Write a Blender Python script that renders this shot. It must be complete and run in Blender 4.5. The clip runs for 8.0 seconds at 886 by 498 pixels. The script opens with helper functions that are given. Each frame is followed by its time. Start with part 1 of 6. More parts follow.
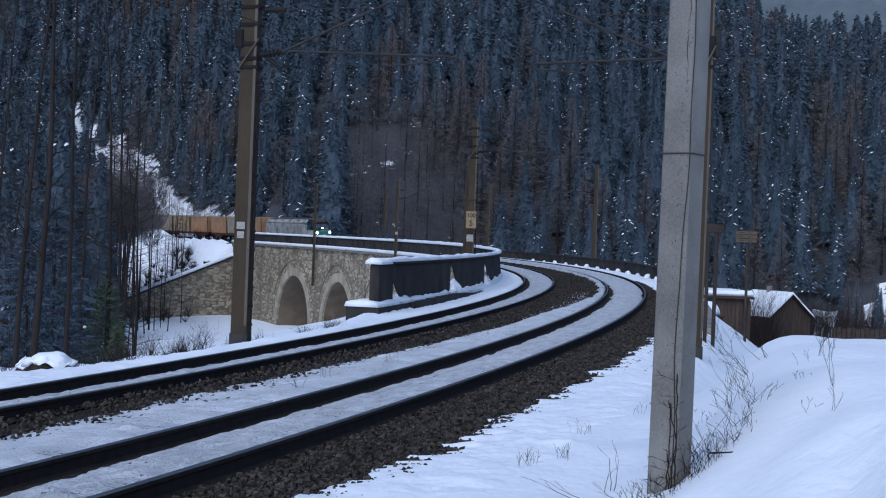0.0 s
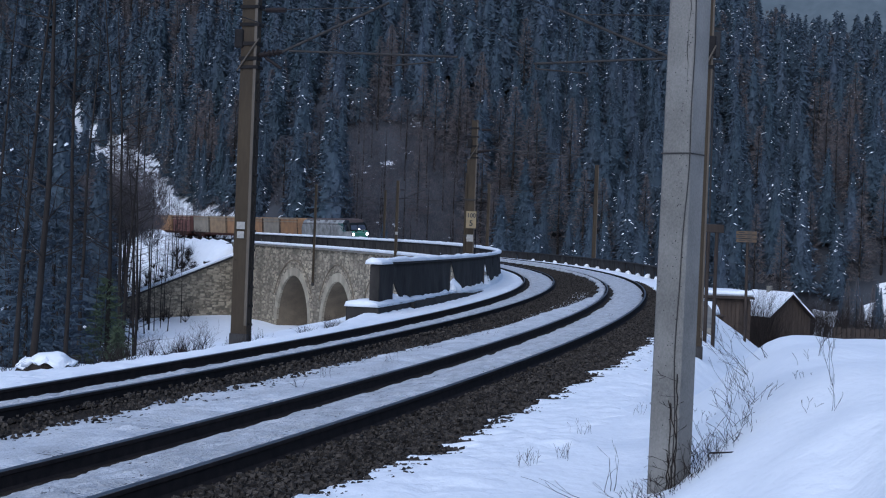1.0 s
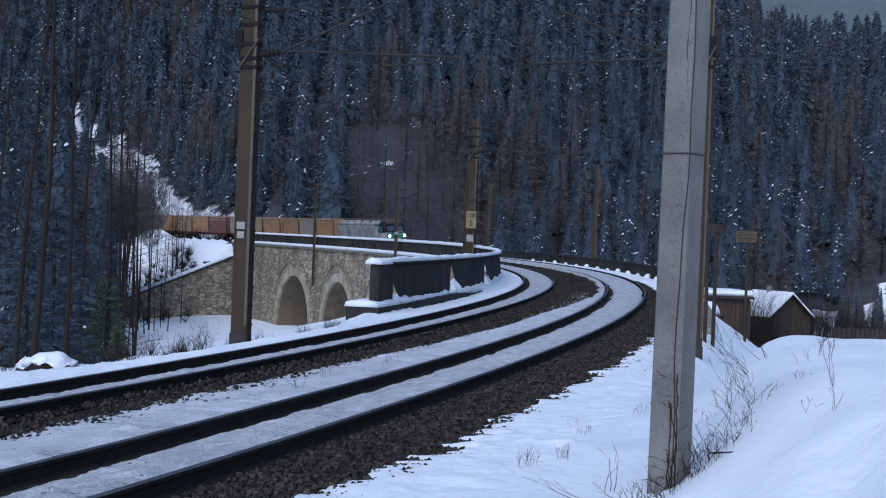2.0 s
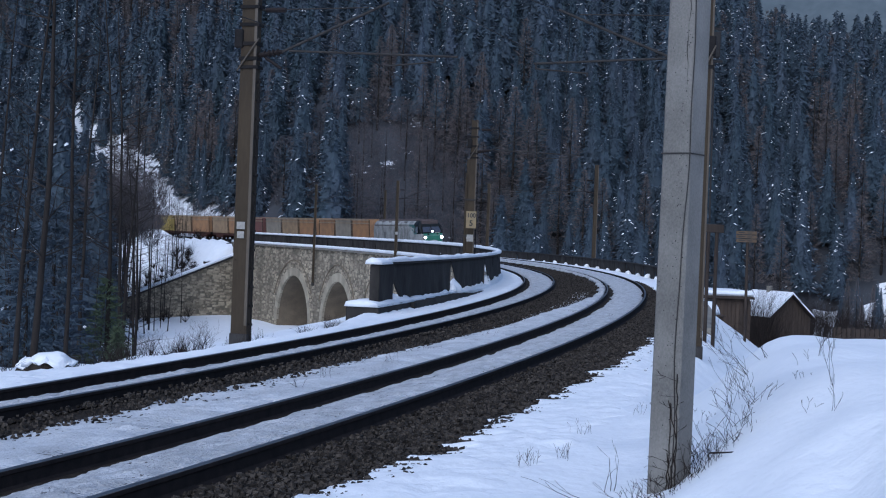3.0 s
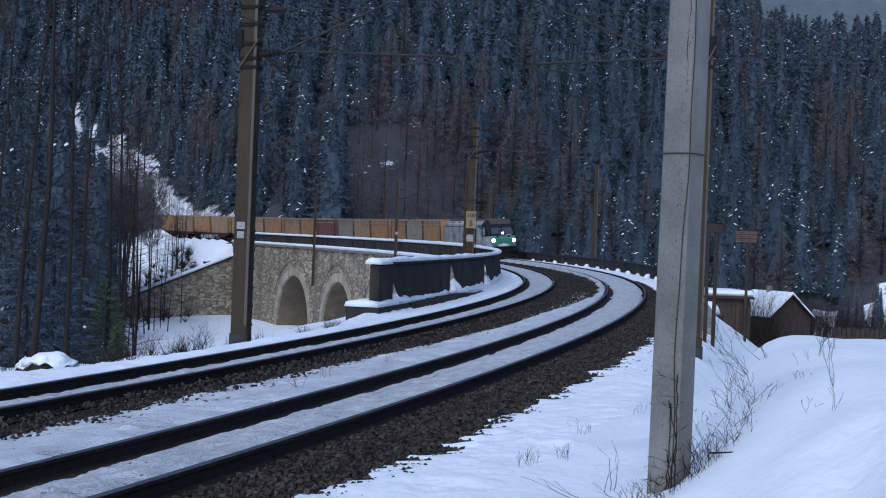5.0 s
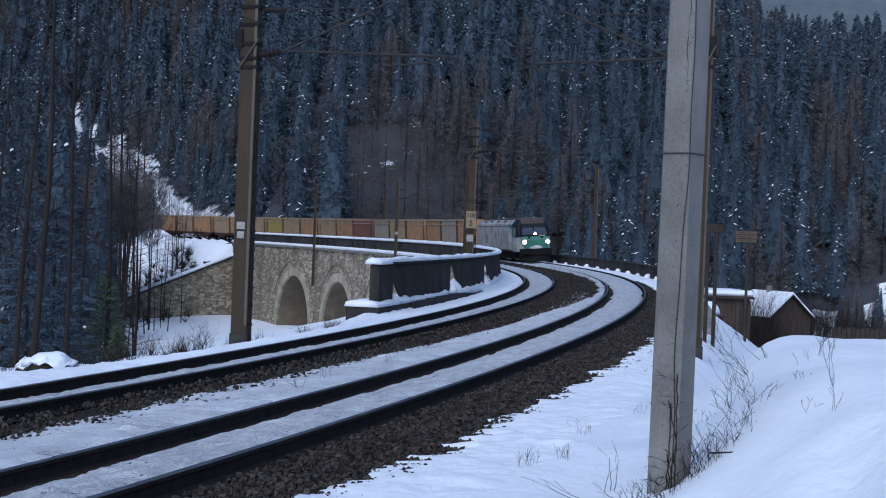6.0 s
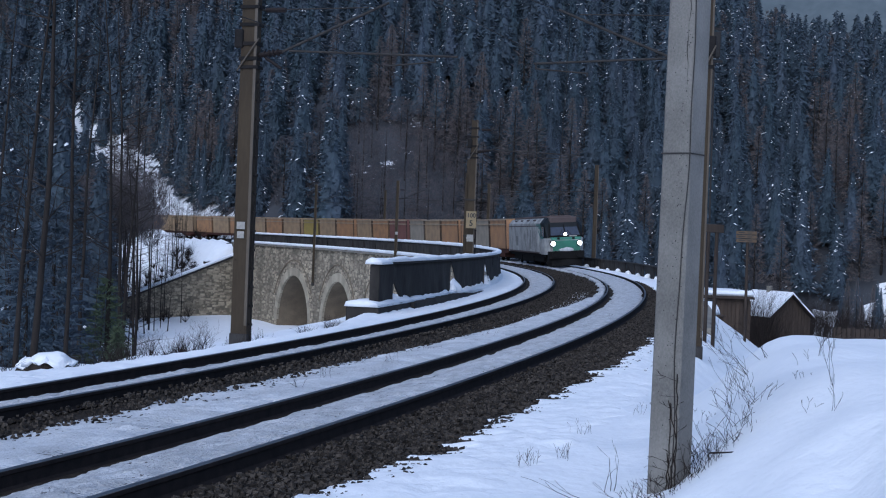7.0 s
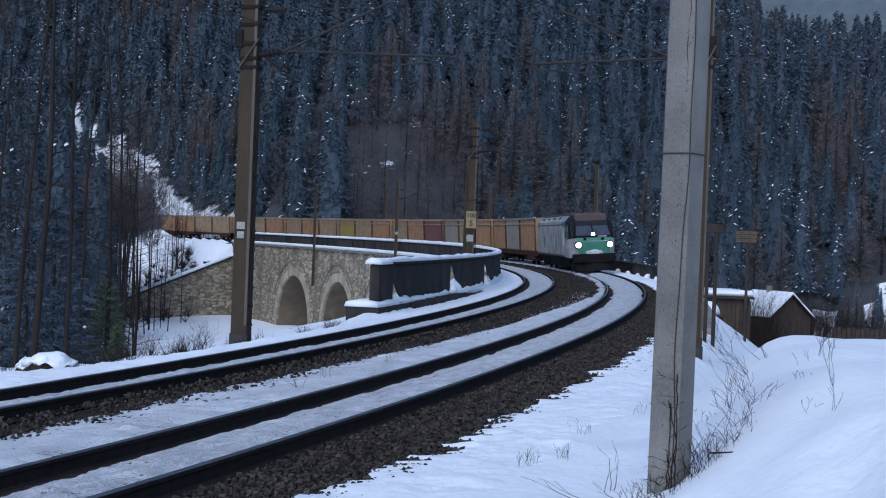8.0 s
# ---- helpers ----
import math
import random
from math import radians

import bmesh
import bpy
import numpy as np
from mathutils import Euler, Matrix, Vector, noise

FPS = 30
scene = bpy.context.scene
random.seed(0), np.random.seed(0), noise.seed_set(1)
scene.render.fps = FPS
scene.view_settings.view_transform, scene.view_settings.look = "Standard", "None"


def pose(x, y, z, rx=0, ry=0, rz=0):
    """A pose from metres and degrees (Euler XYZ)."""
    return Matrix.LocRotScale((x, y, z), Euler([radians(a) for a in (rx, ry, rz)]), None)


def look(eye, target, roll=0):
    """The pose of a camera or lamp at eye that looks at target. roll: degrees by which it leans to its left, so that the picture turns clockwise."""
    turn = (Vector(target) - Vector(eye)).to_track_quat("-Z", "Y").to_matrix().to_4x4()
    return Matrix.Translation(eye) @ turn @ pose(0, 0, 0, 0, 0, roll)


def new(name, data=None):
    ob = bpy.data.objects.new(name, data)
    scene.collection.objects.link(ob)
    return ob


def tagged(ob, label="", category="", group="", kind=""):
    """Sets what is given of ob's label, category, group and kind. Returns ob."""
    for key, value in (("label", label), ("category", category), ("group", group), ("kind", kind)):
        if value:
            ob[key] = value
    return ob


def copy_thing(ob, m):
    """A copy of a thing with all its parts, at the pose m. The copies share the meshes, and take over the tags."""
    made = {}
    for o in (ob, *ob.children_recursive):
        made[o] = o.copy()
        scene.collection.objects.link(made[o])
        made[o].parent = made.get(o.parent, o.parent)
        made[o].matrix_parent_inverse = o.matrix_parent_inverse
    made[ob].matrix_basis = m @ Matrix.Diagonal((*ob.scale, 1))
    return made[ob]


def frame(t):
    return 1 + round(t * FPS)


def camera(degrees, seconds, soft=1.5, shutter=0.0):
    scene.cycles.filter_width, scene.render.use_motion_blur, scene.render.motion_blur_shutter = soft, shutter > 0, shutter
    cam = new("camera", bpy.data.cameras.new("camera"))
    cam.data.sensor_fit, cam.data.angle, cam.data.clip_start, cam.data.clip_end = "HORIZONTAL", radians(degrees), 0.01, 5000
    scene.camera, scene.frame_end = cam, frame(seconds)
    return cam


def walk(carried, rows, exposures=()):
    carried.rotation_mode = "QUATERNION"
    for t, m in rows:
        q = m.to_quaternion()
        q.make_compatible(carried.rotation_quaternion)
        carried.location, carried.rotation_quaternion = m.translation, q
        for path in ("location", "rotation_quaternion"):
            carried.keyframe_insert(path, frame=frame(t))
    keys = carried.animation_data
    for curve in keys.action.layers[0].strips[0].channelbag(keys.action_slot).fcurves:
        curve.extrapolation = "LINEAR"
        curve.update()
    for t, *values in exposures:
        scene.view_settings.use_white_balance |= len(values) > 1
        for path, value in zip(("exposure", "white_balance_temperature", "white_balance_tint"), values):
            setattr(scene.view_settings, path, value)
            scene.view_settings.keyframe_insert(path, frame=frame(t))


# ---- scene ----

# ---------------- camera ----------------
cam = camera(37.0, 8.0, soft=1.1)
EYE = Vector((0.0, 0.0, 1.819))
PITCH = 0.3667
AIM = EYE + Vector((0.0, math.cos(radians(PITCH)), -math.sin(radians(PITCH)))) * 50.0
walk(cam, [(0.0, look(EYE, AIM, 2.188)), (8.0, look(EYE, AIM, 2.188))],
     exposures=[(0.0, 1.06, 5080, 10), (8.0, 1.06, 5080, 10)])

# ---------------- world and light: overcast winter dusk ----------------
world = bpy.data.worlds.new("world")
scene.world = world
world.use_nodes = True
wn = world.node_tree.nodes
sky = wn.new("ShaderNodeTexSky")
sky.sky_type, sky.sun_disc = "NISHITA", False
sky.sun_elevation, sky.sun_rotation = radians(38), radians(200)
sky.air_density, sky.dust_density, sky.ozone_density = 1.0, 3.0, 1.5
world.node_tree.links.new(sky.outputs["Color"], wn["Background"].inputs["Color"])
wn["Background"].inputs["Strength"].default_value = 0.06
sun = new("sun", bpy.data.lights.new("sun", "SUN"))
sun.data.energy, sun.data.angle, sun.data.color = 0.5, radians(40), (1.0, 0.97, 0.93)
sun.matrix_world = look((0, 0, 60), (18, 45, 0))

# ---------------- materials ----------------


def mat(name, a, b=None, scale=3.0, rough=0.8, metal=0.0, bump=0.0, fine=30.0, detail=5.0, island=0.0, stretch=(1, 1, 1), emit=0.0, sheen=0.5):
    """Two tones mixed by broad and fine noise, with fine relief."""
    m = bpy.data.materials.new(name)
    m.use_nodes = True
    nt = m.node_tree
    n, l = nt.nodes, nt.links
    bs = n["Principled BSDF"]
    bs.inputs["Roughness"].default_value, bs.inputs["Metallic"].default_value = rough, metal
    bs.inputs["Specular IOR Level"].default_value = sheen
    b = b or tuple(c * 0.75 for c in a)
    co = n.new("ShaderNodeTexCoord")
    mp = n.new("ShaderNodeMapping")
    mp.inputs["Scale"].default_value = stretch
    l.new(co.outputs["Object"], mp.inputs["Vector"])
    t1, t2 = n.new("ShaderNodeTexNoise"), n.new("ShaderNodeTexNoise")
    t1.inputs["Scale"].default_value, t1.inputs["Detail"].default_value = scale, detail
    t2.inputs["Scale"].default_value, t2.inputs["Detail"].default_value = fine, 4.0
    l.new(mp.outputs["Vector"], t1.inputs["Vector"])
    l.new(mp.outputs["Vector"], t2.inputs["Vector"])
    add = n.new("ShaderNodeMath")
    add.operation = "MULTIPLY_ADD"
    add.inputs[1].default_value = 0.45
    l.new(t2.outputs["Fac"], add.inputs[0])
    l.new(t1.outputs["Fac"], add.inputs[2])
    rmp = n.new("ShaderNodeMapRange")
    rmp.inputs["From Min"].default_value, rmp.inputs["From Max"].default_value = 0.5, 0.95
    l.new(add.outputs[0], rmp.inputs["Value"])
    mix = n.new("ShaderNodeMix")
    mix.data_type = "RGBA"
    mix.inputs["A"].default_value, mix.inputs["B"].default_value = (*a, 1), (*b, 1)
    l.new(rmp.outputs[0], mix.inputs["Factor"])
    out = mix.outputs["Result"]
    if island:
        geo = n.new("ShaderNodeNewGeometry")
        info = n.new("ShaderNodeObjectInfo")
        sm = n.new("ShaderNodeMath")
        l.new(geo.outputs["Random Per Island"], sm.inputs[0])
        l.new(info.outputs["Random"], sm.inputs[1])
        fr = n.new("ShaderNodeMath")
        fr.operation = "FRACT"
        l.new(sm.outputs[0], fr.inputs[0])
        hs = n.new("ShaderNodeHueSaturation")
        mr = n.new("ShaderNodeMapRange")
        mr.inputs["To Min"].default_value, mr.inputs["To Max"].default_value = 1 - island, 1 + island
        l.new(fr.outputs[0], mr.inputs["Value"])
        l.new(mr.outputs[0], hs.inputs["Value"])
        l.new(out, hs.inputs["Color"])
        out = hs.outputs["Color"]
    l.new(out, bs.inputs["Base Color"])
    if bump:
        bp = n.new("ShaderNodeBump")
        bp.inputs["Strength"].default_value, bp.inputs["Distance"].default_value = 0.8, bump
        l.new(add.outputs[0], bp.inputs["Height"])
        l.new(bp.outputs["Normal"], bs.inputs["Normal"])
    if emit:
        bs.inputs["Emission Color"].default_value, bs.inputs["Emission Strength"].default_value = (*a, 1), emit
    return m


def needle_mat(name, a, b, snow, scale=0.9):
    """Foliage whose upper sides carry patches of lying snow."""
    m = mat(name, a, b, scale=0.24, fine=5.0, rough=1.0, island=0.14, stretch=(1, 1, 0.15))
    n, l = m.node_tree.nodes, m.node_tree.links
    bs = n["Principled BSDF"]
    old = bs.inputs["Base Color"].links[0].from_socket
    co = n.new("ShaderNodeTexCoord")
    info = n.new("ShaderNodeObjectInfo")
    ad = n.new("ShaderNodeVectorMath")
    l.new(co.outputs["Object"], ad.inputs[0])
    l.new(info.outputs["Location"], ad.inputs[1])
    t = n.new("ShaderNodeTexNoise")
    t.inputs["Scale"].default_value, t.inputs["Detail"].default_value, t.inputs["Roughness"].default_value = scale, 6.0, 0.75
    flat = n.new("ShaderNodeVectorMath")
    flat.operation = "MULTIPLY"
    flat.inputs[1].default_value = (1.0, 1.0, 2.4)
    l.new(ad.outputs[0], flat.inputs[0])
    l.new(flat.outputs[0], t.inputs["Vector"])
    r = n.new("ShaderNodeMapRange")
    r.inputs["From Min"].default_value, r.inputs["From Max"].default_value = snow, snow + 0.03
    t2 = n.new("ShaderNodeTexNoise")
    t2.inputs["Scale"].default_value, t2.inputs["Detail"].default_value = 0.09, 3.0
    l.new(ad.outputs[0], t2.inputs["Vector"])
    sb = n.new("ShaderNodeMath")
    sb.operation = "MULTIPLY_ADD"
    sb.inputs[1].default_value, sb.inputs[2].default_value = 0.55, -0.29
    l.new(t2.outputs["Fac"], sb.inputs[0])
    sm2 = n.new("ShaderNodeMath")
    l.new(t.outputs["Fac"], sm2.inputs[0])
    l.new(sb.outputs[0], sm2.inputs[1])
    l.new(sm2.outputs[0], r.inputs["Value"])
    mix = n.new("ShaderNodeMix")
    mix.data_type = "RGBA"
    mix.inputs["B"].default_value = (0.8, 0.82, 0.85, 1)
    l.new(r.outputs[0], mix.inputs["Factor"])
    l.new(old, mix.inputs["A"])
    l.new(mix.outputs["Result"], bs.inputs["Base Color"])
    return m


SNOW = mat("snow", (0.84, 0.855, 0.88), (0.77, 0.79, 0.82), scale=1.2, fine=9, rough=0.7, bump=0.05)
SNOW_DIRTY = mat("trodden_snow", (0.56, 0.567, 0.585), (0.32, 0.325, 0.335), scale=4.0, fine=30, rough=0.75, bump=0.07)
BALLAST = mat("ballast", (0.045, 0.036, 0.028), (0.016, 0.014, 0.012), scale=6, fine=45, rough=0.95, bump=0.05, sheen=0.12)
STONE_BITS = mat("ballast_stone", (0.060, 0.051, 0.042), (0.024, 0.021, 0.019), scale=10, fine=60, rough=0.9, island=0.7, sheen=0.12)
RAIL_SIDE = mat("rusty_rail", (0.030, 0.024, 0.022), (0.015, 0.013, 0.013), scale=8, fine=60, rough=0.95, sheen=0.12)
RAIL_TOP = mat("rail_head", (0.22, 0.21, 0.21), (0.12, 0.11, 0.11), scale=3, fine=60, rough=0.35, metal=0.9)
MASONRY = mat("rubble_stone", (0.36, 0.305, 0.215), (0.17, 0.145, 0.105), scale=0.5, fine=5, rough=0.9, bump=0.05, island=0.25)
MORTAR = mat("mortar", (0.24, 0.22, 0.18), (0.14, 0.13, 0.11), scale=0.6, fine=8, rough=0.95, bump=0.03)
ASHLAR = mat("cut_stone", (0.42, 0.37, 0.275), (0.30, 0.265, 0.195), scale=0.8, fine=6, rough=0.85, bump=0.03, island=0.2)
# arch undersides and mouldings: about half as bright a brown as the rubble face
SOFFIT = mat("arch_brown", (0.19, 0.15, 0.10), (0.12, 0.095, 0.065), scale=0.7, fine=6, rough=0.9, bump=0.03)
TARP = mat("tar_boards", (0.056, 0.051, 0.046), (0.024, 0.022, 0.021), scale=1.1, fine=7, detail=3.0, rough=0.85, bump=0.03, stretch=(1, 1, 0.45), sheen=0.12)
RUST_STEEL = mat("mast_steel_brown", (0.060, 0.046, 0.030), (0.034, 0.027, 0.020), scale=1.5, fine=18, rough=0.8, stretch=(1, 1, 0.2), sheen=0.12)
CONCRETE = mat("concrete", (0.212, 0.204, 0.187), (0.10, 0.096, 0.087), scale=2.6, fine=70, detail=9.0, rough=0.9, bump=0.02, stretch=(1, 1, 0.7))
LIGHT_STEEL = mat("mast_flange_steel", (0.105, 0.084, 0.062), (0.06, 0.05, 0.038), scale=2, fine=25, rough=0.75, stretch=(1, 1, 0.3))
STEEL = mat("dark_steel", (0.050, 0.047, 0.045), (0.028, 0.027, 0.027), scale=4, fine=30, rough=0.8, sheen=0.12)
CERAMIC = mat("brown_insulator", (0.016, 0.012, 0.012), rough=0.7, sheen=0.2)
HARDWARE = mat("black_fittings", (0.020, 0.018, 0.018), (0.011, 0.011, 0.011), scale=5, fine=30, rough=0.85, sheen=0.12)
WOODPOLE = mat("weathered_pole_wood", (0.06, 0.047, 0.038), (0.032, 0.026, 0.023), scale=3, fine=30, rough=0.9, stretch=(1, 1, 0.15), sheen=0.12)
BARK = mat("bark", (0.032, 0.027, 0.024), (0.017, 0.015, 0.014), scale=3, fine=20, rough=0.95, bump=0.03, stretch=(1, 1, 0.3), sheen=0.12)
TWIG = mat("twig", (0.026, 0.02, 0.017), (0.016, 0.013, 0.012), scale=4, fine=20, rough=0.9, sheen=0.12)
# floor colour lifted and turned blue-grey to carry the haze between the trees
FOREST_FLOOR = needle_mat("hazed_forest_floor", (0.060, 0.064, 0.075), (0.040, 0.044, 0.052), 0.66, 0.5)
SNOW_OLD = mat("old_snow", (0.60, 0.612, 0.635), (0.38, 0.388, 0.405), scale=2.2, fine=26, rough=0.75, bump=0.05)
# haze over the hillside is put into the needles as a bluer, lighter tone
SPRUCE = needle_mat("hazed_spruce_needles", (0.064, 0.082, 0.112), (0.034, 0.057, 0.074), 0.80, 1.6)
SPRUCE_BRIGHT = needle_mat("young_spruce_needles", (0.082, 0.105, 0.055), (0.045, 0.066, 0.040), 0.74)
LARCH = needle_mat("bare_larch_twigs", (0.128, 0.108, 0.102), (0.090, 0.080, 0.080), 0.84, 1.6)
BROWNWOOD = needle_mat("bare_wood_twigs", (0.098, 0.088, 0.092), (0.076, 0.069, 0.073), 0.84, 1.6)
# pale blue-grey tones carry the distance haze of the far slope
BACKDROP = mat("hazed_far_slope", (0.125, 0.15, 0.165), (0.075, 0.095, 0.108), scale=0.02, fine=0.15, rough=1.0)
BARN = mat("barn_boards", (0.078, 0.058, 0.044), (0.042, 0.033, 0.027), scale=1.5, fine=15, rough=0.9, stretch=(1, 1, 0.1), sheen=0.12)
WHITEPAINT = mat("white_enamel", (0.34, 0.33, 0.30), (0.22, 0.21, 0.19), scale=9, rough=0.6)
SIGNBROWN = mat("weathered_board", (0.11, 0.072, 0.036), (0.075, 0.05, 0.03), scale=4, rough=0.7)
SIGNYELLOW = mat("faded_yellow_plate", (0.27, 0.20, 0.095), (0.18, 0.14, 0.08), scale=4, rough=0.6)
BLACKPAINT = mat("black_paint", (0.02, 0.02, 0.02), rough=0.6)



def add_stones(m, size, joint):
    """Irregular stone shapes with darker recessed joints."""
    n, l = m.node_tree.nodes, m.node_tree.links
    bs = n["Principled BSDF"]
    old = bs.inputs["Base Color"].links[0].from_socket
    co = n.new("ShaderNodeTexCoord")
    mp = n.new("ShaderNodeMapping")
    mp.inputs["Scale"].default_value = (0.75 / size, 0.75 / size, 2.0 / size)
    l.new(co.outputs["Object"], mp.inputs["Vector"])
    v1, v2 = n.new("ShaderNodeTexVoronoi"), n.new("ShaderNodeTexVoronoi")
    v2.distance = v1.distance = "CHEBYCHEV"
    for v in (v1, v2):
        v.inputs["Scale"].default_value = 1.0
        l.new(mp.outputs["Vector"], v.inputs["Vector"])
    hs = n.new("ShaderNodeHueSaturation")
    sep = n.new("ShaderNodeSeparateColor")
    mr = n.new("ShaderNodeMapRange")
    mr.inputs["To Min"].default_value, mr.inputs["To Max"].default_value = 0.62, 1.55
    l.new(v1.outputs["Color"], sep.inputs[0])
    l.new(sep.outputs[0], mr.inputs["Value"])
    l.new(mr.outputs[0], hs.inputs["Value"])
    l.new(old, hs.inputs["Color"])
    mj = n.new("ShaderNodeMapRange")
    mj.inputs["From Min"].default_value, mj.inputs["From Max"].default_value = 0.58, 0.44
    l.new(v2.outputs["Distance"], mj.inputs["Value"])
    mix = n.new("ShaderNodeMix")
    mix.data_type = "RGBA"
    mix.inputs["A"].default_value = (*joint, 1)
    l.new(mj.outputs[0], mix.inputs["Factor"])
    l.new(hs.outputs["Color"], mix.inputs["B"])
    l.new(mix.outputs["Result"], bs.inputs["Base Color"])
    bp = n.new("ShaderNodeBump")
    bp.inputs["Strength"].default_value, bp.inputs["Distance"].default_value = 0.9, 0.06
    l.new(mj.outputs[0], bp.inputs["Height"])
    l.new(bp.outputs["Normal"], bs.inputs["Normal"])


def add_grit(m, size, amount, grit=(0.05, 0.042, 0.035)):
    """Dark grit and melted holes scattered over packed snow."""
    n, l = m.node_tree.nodes, m.node_tree.links
    bs = n["Principled BSDF"]
    old = bs.inputs["Base Color"].links[0].from_socket
    co = n.new("ShaderNodeTexCoord")
    t1, t2 = n.new("ShaderNodeTexNoise"), n.new("ShaderNodeTexNoise")
    t1.inputs["Scale"].default_value, t1.inputs["Detail"].default_value, t1.inputs["Roughness"].default_value = size, 3.0, 0.7
    t2.inputs["Scale"].default_value, t2.inputs["Detail"].default_value = size / 9.0, 2.0
    for q in (t1, t2):
        l.new(co.outputs["Object"], q.inputs["Vector"])
    ad = n.new("ShaderNodeMath")
    ad.operation = "MULTIPLY_ADD"
    ad.inputs[1].default_value = 0.6
    l.new(t2.outputs["Fac"], ad.inputs[0])
    l.new(t1.outputs["Fac"], ad.inputs[2])
    mr = n.new("ShaderNodeMapRange")
    mr.inputs["From Min"].default_value, mr.inputs["From Max"].default_value = amount, amount + 0.07
    l.new(ad.outputs[0], mr.inputs["Value"])
    mix = n.new("ShaderNodeMix")
    mix.data_type = "RGBA"
    mix.inputs["B"].default_value = (*grit, 1)
    l.new(mr.outputs[0], mix.inputs["Factor"])
    l.new(old, mix.inputs["A"])
    l.new(mix.outputs["Result"], bs.inputs["Base Color"])


add_grit(SNOW_DIRTY, 24.0, 0.97)
add_grit(SNOW_OLD, 20.0, 0.965)
add_stones(MASONRY, 0.62, (0.15, 0.128, 0.092))

# ---------------- the line of the railway ----------------
# s runs along the near track, off to its outer side; curvature in 1/100 m every 30 m
KAPPA = [0.456, 0.410, 0.479, 0.415, 0.473, 0.423, 0.373, 0.370, 0.370]
S0, S1, STEP = -30.0, 400.0, 0.5
SS = np.arange(S0, S1 + STEP / 2, STEP)
kap = np.interp(SS, np.arange(9) * 30.0, KAPPA) / 100.0
TH = np.concatenate([[0], np.cumsum((kap[1:] + kap[:-1]) / 2 * STEP)])
TH += 1.2515 - np.interp(0.0, SS, TH)
XX = np.concatenate([[0], np.cumsum((np.cos(TH[1:]) + np.cos(TH[:-1])) / 2 * STEP)])
YY = np.concatenate([[0], np.cumsum((np.sin(TH[1:]) + np.sin(TH[:-1])) / 2 * STEP)])
XX += -2.0907 - np.interp(0.0, SS, XX)
YY += 12.1614 - np.interp(0.0, SS, YY)
ZZ = 0.003358 * (SS - 40.0)
CANT = 0.111
SPACING = 3.9555
FAR_DROP = -0.162


def trk(s, off=0.0, up=0.0):
    """A point beside the line: off metres to the outer side, up metres over the rails."""
    x, y, th, z = (np.interp(s, SS, a) for a in (XX, YY, TH, ZZ))
    return Vector((x + off * math.sin(th), y - off * math.cos(th), z + up))


def heading(s):
    return float(np.interp(s, SS, TH))


def nearest(x, y):
    """Place along the line and offset for arrays of points."""
    s = np.empty(len(x))
    o = np.empty(len(x))
    sx, sy = XX[::2], YY[::2]
    for i in range(0, len(x), 4000):
        d = (x[i:i + 4000, None] - sx) ** 2 + (y[i:i + 4000, None] - sy) ** 2
        k = d.argmin(1)
        th = TH[::2][k]
        dx, dy = x[i:i + 4000] - sx[k], y[i:i + 4000] - sy[k]
        s[i:i + 4000] = SS[::2][k] + dx * np.cos(th) + dy * np.sin(th)
        o[i:i + 4000] = dx * np.sin(th) - dy * np.cos(th)
    return s, o


def sstep(a, b, v):
    t = np.clip((v - a) / (b - a), 0, 1)
    return t * t * (3 - 2 * t)


def wob(x, y, f, seed=0.0):
    """Cheap smooth waviness for arrays."""
    return (np.sin(x * f + 1.3 + seed) * np.cos(y * f * 1.17 + seed * 2.1) + 0.5 * np.sin(x * f * 2.3 + y * f * 1.9 + seed)
            + 0.3 * np.sin(x * f * 4.1 - y * f * 3.7 + seed * 1.7)) / 1.8


def bank_height(x, y, s, o, zr):
    """Snow on the outer side of the near track, rising to the bank on which the viewer stands."""
    bank = 1.015 * sstep(1.15, 3.4, x - 0.10 * (y - 10)) * (1 - sstep(14.0, 17.5, y + 0.25 * wob(x, y, 0.8)))
    bank = bank * sstep(3.0, 5.0, o) + (0.06 * wob(x, y, 1.1, 3.0) + 0.025 * wob(x, y, 3.3, 1.0)) * sstep(2.0, 3.4, o)
    for dx, dy in ((1.95, 6.95), (2.12, 7.35), (2.36, 7.62), (2.22, 7.02), (1.82, 6.62), (2.5, 8.1)):
        bank = bank - 0.11 * np.exp(-(((x - dx) / 0.15) ** 2 + ((y - dy) / 0.22) ** 2))
    feet = 0.45 * (1 - sstep(3, 8, y)) * sstep(3.0, 5.0, o)
    z = zr + 0.0 + np.maximum(bank, feet) + 0.04 * sstep(2.0, 3.5, o) * (1 - sstep(14, 20, y)) - 0.35 * sstep(18, 26, y) * sstep(2.1, 3.0, o)
    return z - 0.7 * np.clip(o - 2.95, 0, None) * sstep(15, 19, y)


